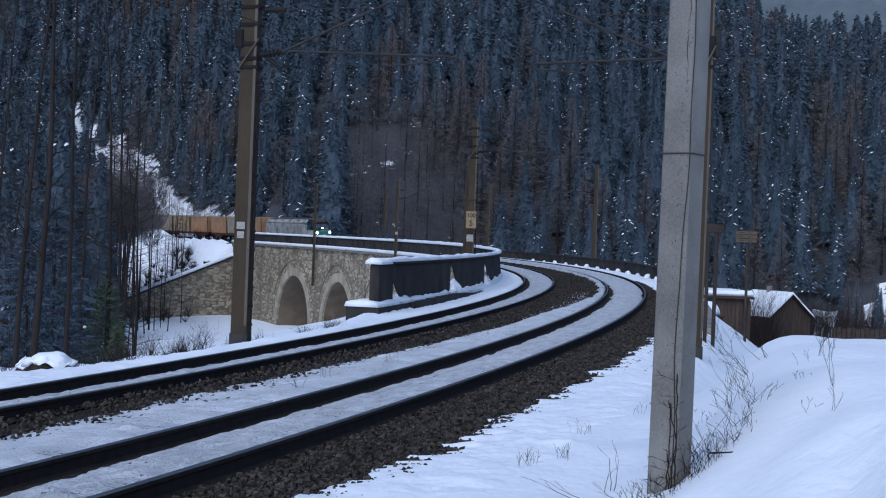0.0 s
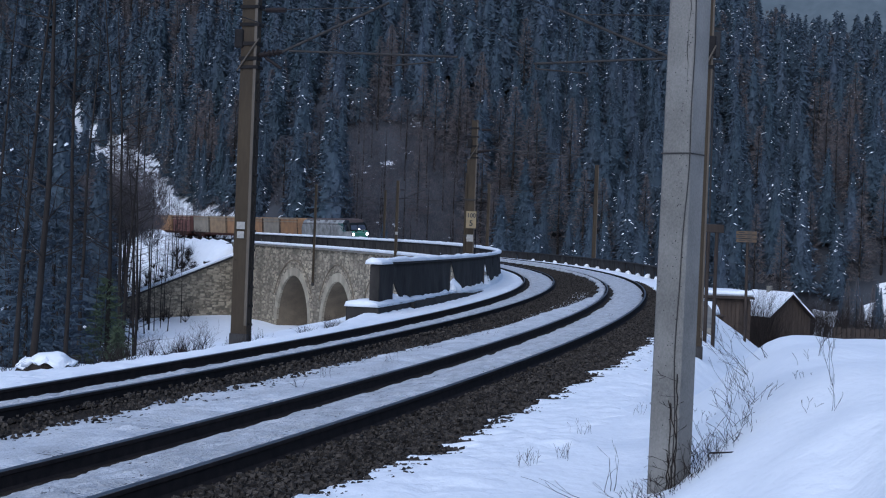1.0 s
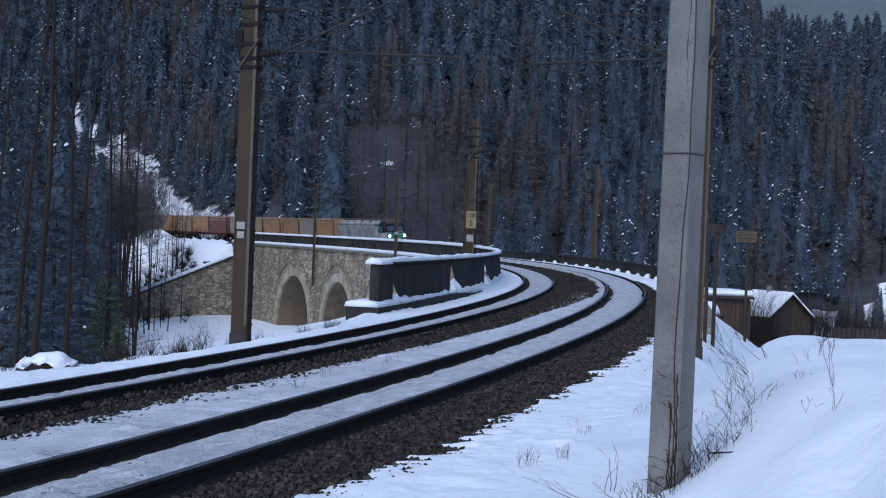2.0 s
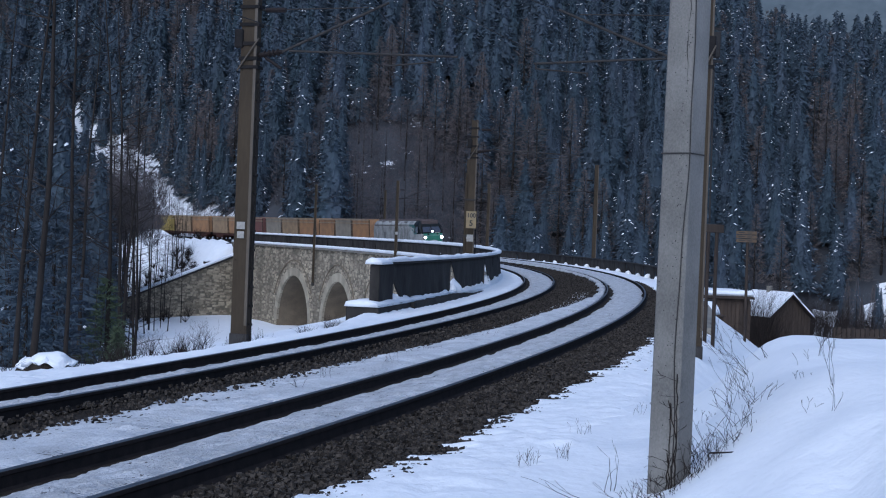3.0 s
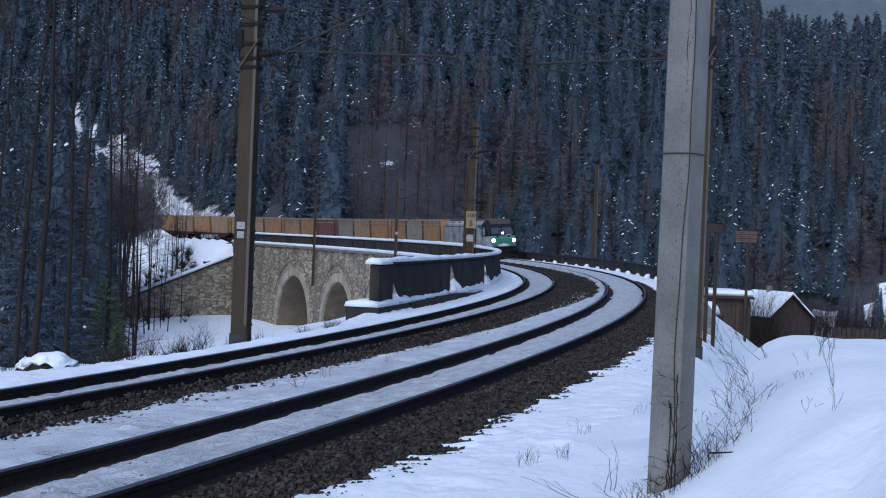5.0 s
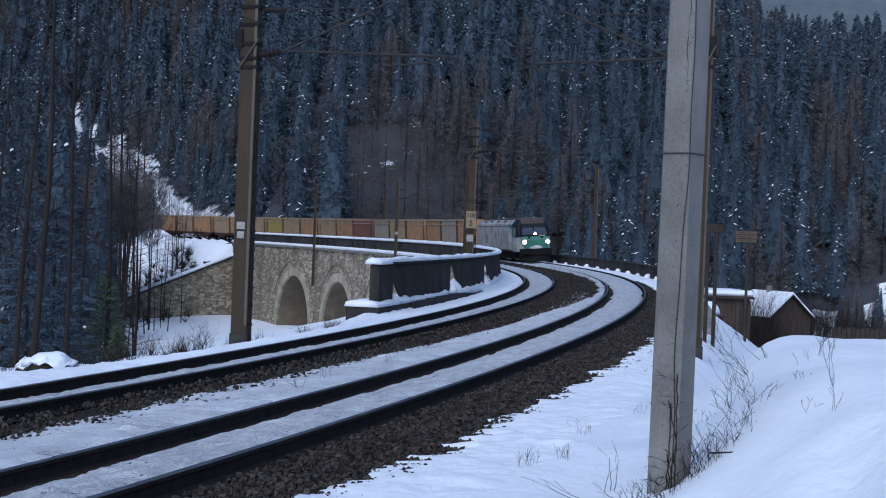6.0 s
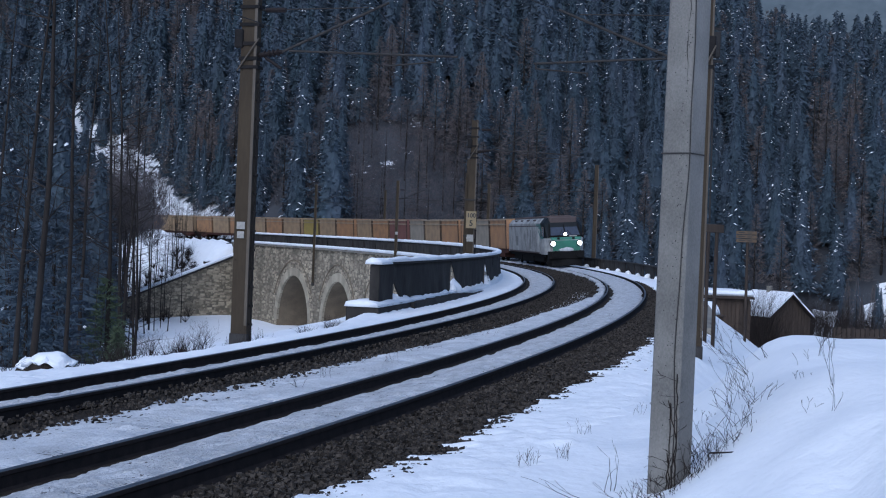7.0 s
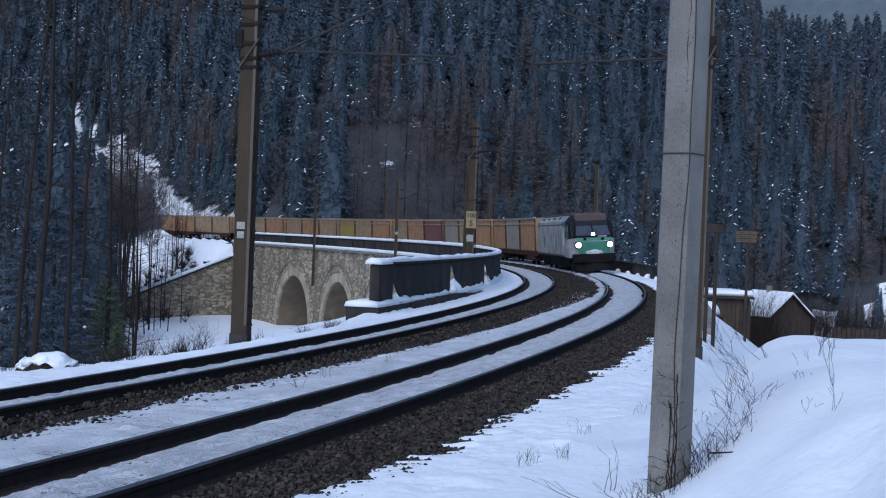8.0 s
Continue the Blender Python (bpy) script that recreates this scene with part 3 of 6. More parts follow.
def mast(s, o, top, side, label, width=0.36, foot=-0.7, arm=True, material=RUST_STEEL, tubes=0.03):
    """Catenary mast with a hinged bracket; side +1 reaches to the outer side, -1 to the inner."""
    base = trk(s, o, foot)
    m = Matrix.Translation(base) @ Matrix.Rotation(heading(s) - math.pi / 2, 4, "Z")
    root = thing("catenary_mast", m, label, "mast", "masts along the railway")
    bm = bmesh.new()
    w = width / 2
    h = top - foot
    box(bm, -w, w, -w * 0.62, w * 0.62, 0, h, 0.012)
    part("column", bm, material, root)
    for sy in (-1, 1):
        bm = bmesh.new()
        for z in frange(0.3, h - 0.2, 0.22):
            for x in (-w + 0.05, w - 0.05):
                tube(bm, (x, sy * (w * 0.62 - 0.004), z), (x, sy * (w * 0.62 + 0.012), z), 0.014, n=6)
        tagged(part("rivets", bm, material, root), kind="stuff")
    part("flange", box(bmesh.new(), w * 0.68, w + 0.004, -w * 0.62 - 0.022, -w * 0.62 + 0.01, 0.6, h - 0.02, 0.004), LIGHT_STEEL, root, "paler flange")
    part("foot_sleeve", box(bmesh.new(), -w - 0.02, w + 0.02, -w * 0.62 - 0.02, w * 0.62 + 0.02, 0, 0.62 - 0.2, 0.01), STEEL, root, "dark foot sleeve")
    if 40 < s < 50:
        part("side_post", tube(bmesh.new(), (-0.27, -0.05, 0.3), (-0.27, -0.05, 6.0), 0.065, 0.06, n=9), material, root, "slim post clamped beside the mast")
        for z in (1.6, 3.2, 4.8):
            part("clamp", box(bmesh.new(), -0.34, w, -0.13, 0.13, z, z + 0.07), STEEL, root)
    if not arm:
        return root
    d = side
    zc, zt = 5.75 - foot, 6.75 - foot
    reach = abs(o - (0.0 if side < 0 else -SPACING))
    bm = tube(bmesh.new(), (d * w, 0, zc), (d * (w + 0.55), 0, zc + 0.08), 0.06, 0.05)
    part("insulator", bm, CERAMIC, root, "brown ribbed insulator")
    bm = tube(bmesh.new(), (d * (w + 0.5), 0, zc + 0.06), (d * (reach + 0.25), 0, zt + 0.12), tubes)
    part("stay_tube", bm, STEEL, root)
    bm = tube(bmesh.new(), (d * (w + 0.7), 0, zc + 0.10), (d * (reach + (1.78 if d > 0 else 0.75)), 0, zc - 0.02), tubes * 0.85)
    ext = reach + (1.3 if d > 0 else 0.7)
    tube(bm, (d * ext, 0, zc), (d * ext, 0, zc - 0.14), 0.022)
    part("registration_tube", bm, STEEL, root)
    bm = tube(bmesh.new(), (d * ext, 0, zc - 0.13), (d * (ext - 1.1), 0, zc - 0.22), 0.018)
    tube(bm, (d * (ext - 1.1), 0, zc - 0.2), (d * (ext - 1.1), 0, zc - 0.28), 0.022)
    part("steady_arm", bm, STEEL, root)
    bm = tube(bmesh.new(), (d * w, 0, zt - 0.02), (d * (reach - 0.2), 0, zt + 0.02), 0.013)
    part("top_tie", bm, STEEL, root)
    bm = tube(bmesh.new(), (d * (w + 0.15), 0, zt - 0.02), (d * (w + 0.6), 0, zt - 0.02), 0.055)
    part("tie_insulator", bm, CERAMIC, root, "brown ribbed insulator")
    if s < 60:
        part("clamp", box(bmesh.new(), -w - 0.03, w + 0.03, -w * 0.62 - 0.03, w * 0.62 + 0.03, zc - 0.12, zc - 0.04), HARDWARE, root)
        part("clamp", box(bmesh.new(), -w - 0.03, w + 0.03, -w * 0.62 - 0.03, w * 0.62 + 0.03, zc + 0.2, zc + 0.28), HARDWARE, root)
        part("switch_box", box(bmesh.new(), -d * w - 0.14, -d * w + 0.06, -0.16, 0.0, zc + 0.15, zc + 0.55, 0.02), HARDWARE, root)
        part("strut", tube(bmesh.new(), (-w - 0.05, -0.16, zc - 0.35), (w + 0.06, -0.16, zc + 0.35), 0.018), LIGHT_STEEL, root)
        if d > 0:
            bm = bmesh.new()
            tube(bm, (w + 0.055, -0.02, 0.3), (w + 0.055, -0.02, zc - 0.5), 0.022, n=6)
            for z in frange(0.6, zc - 0.6, 0.42):
                box(bm, w - 0.01, w + 0.085, -0.05, 0.01, z, z + 0.05)
            part("cable_conduit", bm, HARDWARE, root, "dark cable held by clips")
            for z in (zc + 0.62, zc + 1.0, zc - 0.3):
                part("clamp", box(bmesh.new(), -w - 0.03, w + 0.05, -w * 0.62 - 0.03, w * 0.62 + 0.03, z, z + 0.07), HARDWARE, root)
            for k in range(4):
                part("insulator_rib", tube(bmesh.new(), (w + 0.14 + 0.1 * k, 0, zc + 0.02 + 0.0145 * k), (w + 0.17 + 0.1 * k, 0, zc + 0.024 + 0.0145 * k), 0.085, n=12), CERAMIC, root)
            part("guy_insulator", tube(bmesh.new(), (w + 0.3, -0.3, zc - 0.1), (w + 0.65, -0.3, zc - 0.32), 0.035), CERAMIC, root)
    return root


MASTS_IN = [(15.5, 8.2), (46.5, 7.15), (92.5, 8.0), (132.5, 7.7), (168.5, 8.1)]
MASTS_OUT = [(16.5, 8.3), (91.5, 7.95), (131.5, 7.85), (168.7, 7.85)]
for s, t in MASTS_IN:
    mast(s, -6.8, t, 1, "brown riveted steel catenary mast beside the snowy inner edge", foot=-0.7 if s < 20 else -5.2 if s > 160 else -1.2, width=0.37 if s < 20 else 0.30 if s < 50 else 0.3)
for s, t in MASTS_OUT:
    mast(s, 2.88 if s < 20 else 3.05, t, -1, "brown steel catenary mast on the outer edge of the line", foot=-0.5 if s < 20 else -1.2, width=0.22 if s < 20 else 0.3)


def wire(name, pts, r=0.01, label=""):
    bm = bmesh.new()
    for a, b in zip(pts, pts[1:]):
        tube(bm, a, b, r, n=5)
    return tagged(part(name, bm, STEEL), label, "wire")


for o, ms in ((-SPACING, [-30.0] + [s for s, _ in MASTS_IN] + [205.0]), (0.0, [-30.0] + [s for s, _ in MASTS_OUT] + [205.0])):
    pts, cat = [], []
    for a, b in zip(ms, ms[1:]):
        A, B = trk(a, o), trk(b, o)
        for k in range(8):
            t = k / 8
            p = A.lerp(B, t)
            pts.append(p + Vector((0, 0, 5.6)))
            cat.append(p + Vector((0, 0, 6.75 - 0.9 * 4 * t * (1 - t))))
    wire("contact_wire", pts, 0.008, "thin dark contact wire over the track")
    wire("catenary_wire", cat, 0.008, "thin dark catenary wire hung over the track")


# ---------------- near concrete pole ----------------


def concrete_pole():
    base = Vector((1.765, 10.0, -0.5))
    root = thing("utility_pole", Matrix.Translation(base) @ pose(0, 0, 0, 0, 0.4, -37), "square grey concrete pole with cracks standing in snow", "pole")
    bm = bmesh.new()
    w0, w1, h = 0.121, 0.113, 6.5
    vs = []
    for z, w in ((0, w0), (h, w1)):
        vs.append([bm.verts.new(p) for p in ((-w, -w + 0.015, z), (-w + 0.015, -w, z), (w - 0.015, -w, z), (w, -w + 0.015, z), (w, w, z), (-w, w, z))])
    for k in range(6):
        bm.faces.new((vs[0][k], vs[0][(k + 1) % 6], vs[1][(k + 1) % 6], vs[1][k]))
    bm.faces.new(vs[1])
    part("shaft", bm, CONCRETE, root)
    bm = box(bmesh.new(), -w0 - 0.002, w0 + 0.002, -w0 - 0.002, w0 + 0.002, 3.032, 3.042)
    part("band", bm, STEEL, root, "thin rusty joint")
    part("seam", box(bmesh.new(), -w0 - 0.0005, w0 + 0.0005, -w0 - 0.0005, w0 + 0.0005, 1.15, 1.157), CONCRETE, root)
    bm = bmesh.new()
    pts = [Vector((w0 - 0.004 - 0.045 * float(sstep(3.2, 1.7, z)) + 0.02 * float(sstep(1.5, 0.9, z)) + 0.004 * math.sin(z * 7), -w0 - 0.003, z)) for z in frange(0.3, 6.4, 0.12)]
    for a, c in zip(pts, pts[1:]):
        tube(bm, a, c, 0.0045, n=5)
    part("earth_wire", bm, STEEL, root, "thin dark earth wire")
    # worn pits and a crack near the corner
    rp = random.Random(8)
    bm = bmesh.new()
    for k in range(190):
        z = rp.uniform(0.6, 5.2)
        x = rp.uniform(-w1 + 0.015, w1 - 0.015) if k % 3 == 0 else min(w1 - 0.012, rp.gauss(0.055, 0.018))
        tube(bm, (x, -w0 + 0.02, z), (x, -w0 - 0.001 + 0.0012 * z, z), rp.uniform(0.002, 0.0055), n=6)
    tagged(part("pits", bm, STEEL, root, "dark pits worn into the concrete"), kind="stuff")
    bm = bmesh.new()
    pts = [Vector((0.062 + 0.006 * math.sin(z * 11) + 0.004 * math.sin(z * 31), -w0 + 0.0012 * z - 0.0004, z)) for z in frange(3.55, 4.9, 0.04)]
    for a, c in zip(pts, pts[1:]):
        tube(bm, a, c, 0.0024 + 0.0012 * math.sin(a.z * 17), n=4)
    part("crack", bm, STEEL, root, "dark crack")
    return root


concrete_pole()

# ---------------- trees ----------------


def sprays(r, c, d, side, length, width):
    """Small pointed twig sprays: one triangle each, from c along d."""
    v = np.stack([c - side * width[:, None] / 2, c + side * width[:, None] / 2, c + d * length[:, None]], 1)
    return v.reshape(-1, 3), np.arange(3 * len(c)).reshape(-1, 3)


def unit(v):
    return v / (np.linalg.norm(v, axis=1, keepdims=True) + 1e-9)


def crown_arrays(kind, seed, fine=1.0):
    """Verts and triangles of a crown on a tree 20 m tall, base at the origin."""
    r = np.random.RandomState(seed)
    H = 20.0
    wide = {"spruce": 3.3, "larch": 3.3, "wood": 4.6, "copse": 4.3}[kind] * (0.9 + 0.2 * r.rand())
    n = int({"spruce": 1500, "larch": 1500, "wood": 1900, "copse": 1900}[kind] * fine)
    t = r.rand(n) ** {"spruce": 1.45, "larch": 1.3, "wood": 0.9, "copse": 0.9}[kind]
    a = r.rand(n) * 2 * math.pi
    low = {"spruce": 0.8, "larch": 1.5, "wood": 1.0, "copse": 12.0}[kind]
    if kind in ("wood", "copse"):
        rad = wide * (np.sin(math.pi * np.clip(0.12 + 0.86 * t, 0, 1)) ** 0.6 + 0.05)
    else:
        rad = wide * (1 - t) ** 0.88 + 0.10
    # whorls of boughs that stand out from the crown by turns
    bough = 0.82 + 0.18 * np.sin(a * 5 + 2.0 * t * H + 3 * np.sin(a * 2 + seed)) + 0.10 * np.sin(t * H * 4.2 + a)
    q = rad * bough * (0.45 + 0.6 * r.rand(n) ** (0.45 if kind == "spruce" else 0.8))
    out = np.stack([np.cos(a), np.sin(a), np.zeros(n)], 1)
    tang = np.stack([-np.sin(a), np.cos(a), np.zeros(n)], 1)
    c = out * q[:, None] + np.array([0, 0, 1.0]) * (low + (H - low - 0.7) * t - (0.28 if kind == "spruce" else -0.12) * q)[:, None]
    up = {"spruce": -0.45, "larch": 0.25, "wood": 1.1, "copse": 1.0}[kind]
    d = unit(out * 0.9 + np.array([0, 0, up]) + r.randn(n, 3) * 0.42)
    side = unit(np.cross(d, r.randn(n, 3)) + (tang if kind == "spruce" else 0))
    k = 1 / math.sqrt(fine)
    if kind == "spruce":
        length, width = (0.55 + 0.55 * r.rand(n)) * (1.1 - 0.6 * t) * k, (0.34 + 0.22 * r.rand(n)) * (1.1 - 0.5 * t) * k
    else:
        length, width = (0.55 + 0.8 * r.rand(n)) * (1.15 - 0.6 * t) * k, (0.085 + 0.05 * r.rand(n)) * k
    V, F = sprays(r, c, d, side, length, width)
    if kind == "spruce":
        # dense inner needles that close the crown
        lv, m = 9, 9
        core = []
        for i in range(lv):
            u = i / (lv - 1)
            for j in range(m):
                b = 2 * math.pi * (j + 0.5 * (i % 2)) / m
                rr = (wide * (1 - u) ** 0.9 * 0.66 + 0.05) * (0.75 + 0.5 * r.rand())
                core.append((rr * math.cos(b), rr * math.sin(b), low + (H - low - 0.9) * u - 0.25 * rr))
        f = []
        for i in range(lv - 1):
            for j in range(m):
                p, s_ = i * m + j, i * m + (j + 1) % m
                f += [(p, s_, s_ + m), (p, s_ + m, p + m)]
        F = np.concatenate([F, np.array(f) + len(V)])
        V = np.concatenate([V, np.array(core)])
    return V, F


LUMP_V = np.array([(-1, 0, 0), (0.1, -1, 0), (0.1, 1, 0), (0.0, 0, 0.9), (0.0, 0, -0.5), (1, 0, -0.1)])
LUMP_F = np.array([(0, 1, 3), (0, 3, 2), (0, 4, 1), (0, 2, 4), (5, 3, 1), (5, 2, 3), (5, 1, 4), (5, 4, 2)])


def snow_arrays(seed, n, wide=3.3, big=1.0):
    """Small long lumps of snow left lying on the outer boughs of a spruce 20 m tall."""
    r = np.random.RandomState(seed + 900)
    V = []
    for _ in range(n):
        t = r.rand() ** 1.3 * 0.93
        a = r.rand() * 2 * math.pi
        q = (wide * (1 - t) ** 0.88 + 0.1) * (0.78 + 0.28 * r.rand())
        yaw = a + r.choice((-1, 1)) * (0.3 + 0.8 * r.rand())
        L = (0.16 + 0.38 * r.rand() ** 1.8) * big
        w = (0.09 + 0.11 * r.rand()) * (0.7 + 0.5 * L)
        p = LUMP_V * np.array([L, w * 1.2, w])
        p[:, 2] -= 0.42 * p[:, 0]
        cy, sy = math.cos(yaw), math.sin(yaw)
        p = p @ np.array([[cy, sy, 0], [-sy, cy, 0], [0, 0, 1]])
        V.append(p + np.array([q * math.cos(a), q * math.sin(a), 1.1 + 18.2 * t - 0.34 * q]))
    F = (LUMP_F[None] + 6 * np.arange(n)[:, None, None]).reshape(-1, 3)
    return np.concatenate(V), F


def trunk_arrays(H, r0, seed, n=6):
    r = np.random.RandomState(seed)
    V, F = [], []
    lv = 5
    for i in range(lv):
        t = i / (lv - 1)
        ox, oy = 0.08 * r.randn(2) * t
        for j in range(n):
            a = 2 * math.pi * j / n
            V.append((ox + r0 * (1 - 0.93 * t) * math.cos(a), oy + r0 * (1 - 0.93 * t) * math.sin(a), H * t - 0.6 * (i == 0)))
    for i in range(lv - 1):
        for j in range(n):
            a, b = i * n + j, i * n + (j + 1) % n
            F += [(a, b, b + n), (a, b + n, a + n)]
    return np.array(V), np.array(F)


KINDS = {}
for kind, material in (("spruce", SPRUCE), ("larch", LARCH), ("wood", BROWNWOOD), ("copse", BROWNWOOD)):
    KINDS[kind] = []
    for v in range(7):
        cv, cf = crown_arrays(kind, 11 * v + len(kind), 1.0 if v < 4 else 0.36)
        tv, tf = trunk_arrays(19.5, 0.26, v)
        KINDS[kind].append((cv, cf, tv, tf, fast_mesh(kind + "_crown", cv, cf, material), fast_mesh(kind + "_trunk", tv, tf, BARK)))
SNOWY = [snow_arrays(v, (14, 24, 34, 46, 20, 28, 60)[v], big=1.1) for v in range(7)]
SNOWY_ME = [fast_mesh("bough_snow", v, f, SNOW) for v, f in SNOWY]

TREE_LABEL = {"spruce": ("spruce_tree", "tall dark spruce with flecks of snow on its boughs"), "larch": ("larch_tree", "bare reddish-brown larch on the hillside"),
              "wood": ("bare_tree", "leafless grey-brown broadleaf tree"), "copse": ("bare_tree", "tall leafless broadleaf tree with a bare lower trunk")}


def tree(kind, v, x, y, z, h, turn, sx=1.0, snowy=None):
    nm, lab = TREE_LABEL[kind]
    m = Matrix.Translation((x, y, z)) @ Matrix.Rotation(turn, 4, "Z")
    root = thing(nm, m, lab, "tree", "trees of the hillside wood")
    k = h / 20.0
    for nm2, me in (("trunk", KINDS[kind][v][5]), ("crown", KINDS[kind][v][4])):
        o = part(nm2, me, BARK, root)
        o.scale = (k * sx, k * sx, k)
    if kind == "spruce" and snowy is not None:
        o = part("bough_snow", SNOWY_ME[snowy], SNOW, root)
        tagged(o, "small lumps of snow on the boughs", kind="stuff")
        o.scale = (k * sx, k * sx, k)
    return root


rs = np.random.RandomState(5)
spots = []
cell = {}
tries = 0
while tries < 90000:
    tries += 1
    y = 207 + 165 * rs.rand()
    x = (rs.rand() * 2 - 1) * (0.40 * y + 12)
    if tries % 3 == 0:
        y = 70 + 130 * rs.rand()
        x = -0.215 * y - rs.rand() * 0.2 * y - 2
    gap = 3.9 if y > 205 else 3.4
    key = (int(x // gap), int(y // gap))
    if any((x - a) ** 2 + (y - b) ** 2 < gap * gap for i in (-1, 0, 1) for j in (-1, 0, 1) for a, b in cell.get((key[0] + i, key[1] + j, gap), [])):
        continue
    cell.setdefault((*key, gap), []).append((x, y))
    spots.append((x, y))
sp = np.array(spots)
zs = terrain(sp[:, 0], sp[:, 1])
ts, to = nearest(sp[:, 0], sp[:, 1])
keep = ((np.abs(to + 1.5) > 9) | (to > 8)) & ~((ts < 60) & (to > -9))
keep &= ~((sp[:, 1] < 208) & (sp[:, 0] > -0.185 * sp[:, 1]))
keep &= ~((sp[:, 0] > 38) & (sp[:, 1] < 217 + 0.2 * np.clip(sp[:, 0], 0, 80)))
keep &= ~((sp[:, 1] < 205) & (sp[:, 0] > -np.where(sp[:, 1] < 125, 0.288, 0.252) * sp[:, 1]))
keep &= ~((ts > 196) & (ts < 238) & (to < 0) & (to > -24))
keep &= ~(glade(sp[:, 0], sp[:, 1], 15.0, 4.0) & (rs.rand(len(sp)) > 0.12))
sp, zs, ts, to = sp[keep], zs[keep], ts[keep], to[keep]
order = np.argsort(sp[:, 1] + 0.1 * np.abs(sp[:, 0]))
stuff = {k: ([], []) for k in ("spruce", "larch", "wood", "trunk", "snow")}
count = {k: 0 for k in stuff}


def pour(kind, V, F, m):
    stuff[kind][0].append(V @ m[:3, :3].T + m[:3, 3])
    stuff[kind][1].append(F + count[kind])
    count[kind] += len(V)


for rank, i in enumerate(order):
    x, y, z = sp[i, 0], sp[i, 1], zs[i]
    q = rs.rand()
    patch = math.sin(x * 0.09 + 1.0) + math.sin(y * 0.11 + x * 0.05)
    kind = "larch" if q < 0.13 + 0.20 * patch + (0.25 if x > 45 and y < 255 else 0) else "spruce"
    if y < 205:
        if q > 0.36:
            continue
        kind = "spruce"
    if -30 < x < 5 and y < 245 and q > 0.3:
        kind = "wood"
    h = {"spruce": 11.5 + 8.5 * rs.rand() ** 1.2, "larch": 12 + 6 * rs.rand(), "wood": 8 + 4 * rs.rand()}[kind] * (1.15 if y < 240 else 1.0)
    v = rs.randint(4) if y < 262 else 4 + rs.randint(3)
    turn = rs.rand() * 6.28
    sx = 0.85 + 0.35 * rs.rand()
    # snow still lies thick in some stretches of the wood and is gone in others
    sw = math.sin(x * 0.11 + 0.6) * math.sin(y * 0.13 + x * 0.04) + 0.9 * rs.randn()
    snowy = None if sw < -0.45 else int(np.clip(rs.randint(3) + (1.5 if sw > 0.5 else 0) + (2 if sw > 1.3 else 0), 0, 6))
    if rank < 260:
        tree(kind, v, x, y, z, h, turn, sx, snowy)
    else:
        c, s_ = math.cos(turn), math.sin(turn)
        k = h / 20.0
        m = np.array([[c * k * sx, -s_ * k * sx, 0, x], [s_ * k * sx, c * k * sx, 0, y], [0, 0, k, z]])
        pour(kind, KINDS[kind][v][0], KINDS[kind][v][1], m)
        pour("trunk", KINDS[kind][v][2], KINDS[kind][v][3], m)
        if kind == "spruce" and snowy is not None:
            pour("snow", SNOWY[snowy][0], SNOWY[snowy][1], m)
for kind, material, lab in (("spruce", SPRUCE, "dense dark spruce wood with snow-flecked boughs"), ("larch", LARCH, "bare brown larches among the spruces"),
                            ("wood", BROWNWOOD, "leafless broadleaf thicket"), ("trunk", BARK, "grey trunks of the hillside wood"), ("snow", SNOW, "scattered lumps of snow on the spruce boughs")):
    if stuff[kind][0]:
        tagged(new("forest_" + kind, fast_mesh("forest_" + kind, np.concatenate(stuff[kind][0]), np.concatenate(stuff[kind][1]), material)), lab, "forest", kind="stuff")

rw = random.Random(12)
for i in range(46):
    u = rw.uniform(-0.262, -0.158)
    y = float(np.interp(u, [-0.25, -0.23, -0.21, -0.19, -0.17, -0.152], [294, 280, 265, 249, 237, 228])) + (rw.uniform(3, 9) if i % 2 else rw.uniform(-16, -2))
    tree("spruce" if i % 2 else "wood", rw.randrange(4), u * y, y, float(terrain(np.array([u * y]), np.array([y]))[0]), rw.uniform(8, 13) if i % 2 else rw.uniform(4, 8), rw.uniform(0, 6.28), rw.uniform(0.7, 1.0), rw.randrange(3))
for i in range(26):
    y = rw.uniform(166, 192)
    x = -y * rw.uniform(0.214 if i % 2 else 0.228, 0.285)
    tree("copse", rw.randrange(4), x, y, float(terrain(np.array([x]), np.array([y]))[0]), rw.uniform(16.5, 21.5), rw.uniform(0, 6.28), rw.uniform(0.5, 0.75))

# ---------------- train ----------------
LOCO_GREY = mat("loco_grey_paint", (0.42, 0.42, 0.405), (0.13, 0.13, 0.125), scale=0.9, fine=4, rough=0.55)
LOCO_GREEN = mat("loco_green_paint", (0.045, 0.185, 0.115), (0.03, 0.12, 0.085), scale=2, rough=0.4)
LOCO_TEAL = mat("loco_teal_paint", (0.035, 0.13, 0.12), (0.025, 0.10, 0.095), scale=2, rough=0.45)
LOCO_DARK = mat("loco_dark_cab", (0.013, 0.016, 0.018), rough=0.5, sheen=0.12)
GRIME = mat("loco_grime", (0.20, 0.205, 0.20), (0.09, 0.09, 0.088), scale=2.5, fine=12, rough=0.6)
ROOF = mat("loco_roof", (0.095, 0.075, 0.072), rough=0.7, sheen=0.12)
UNDER = mat("running_gear", (0.011, 0.0105, 0.0105), (0.007, 0.007, 0.007), rough=0.8, sheen=0.12)
GLASS = mat("cab_glass", (0.055, 0.063, 0.085), rough=0.12)
LAMP = mat("headlight_glow", (1.0, 0.95, 0.85), (1.0, 0.95, 0.85), emit=4.5)
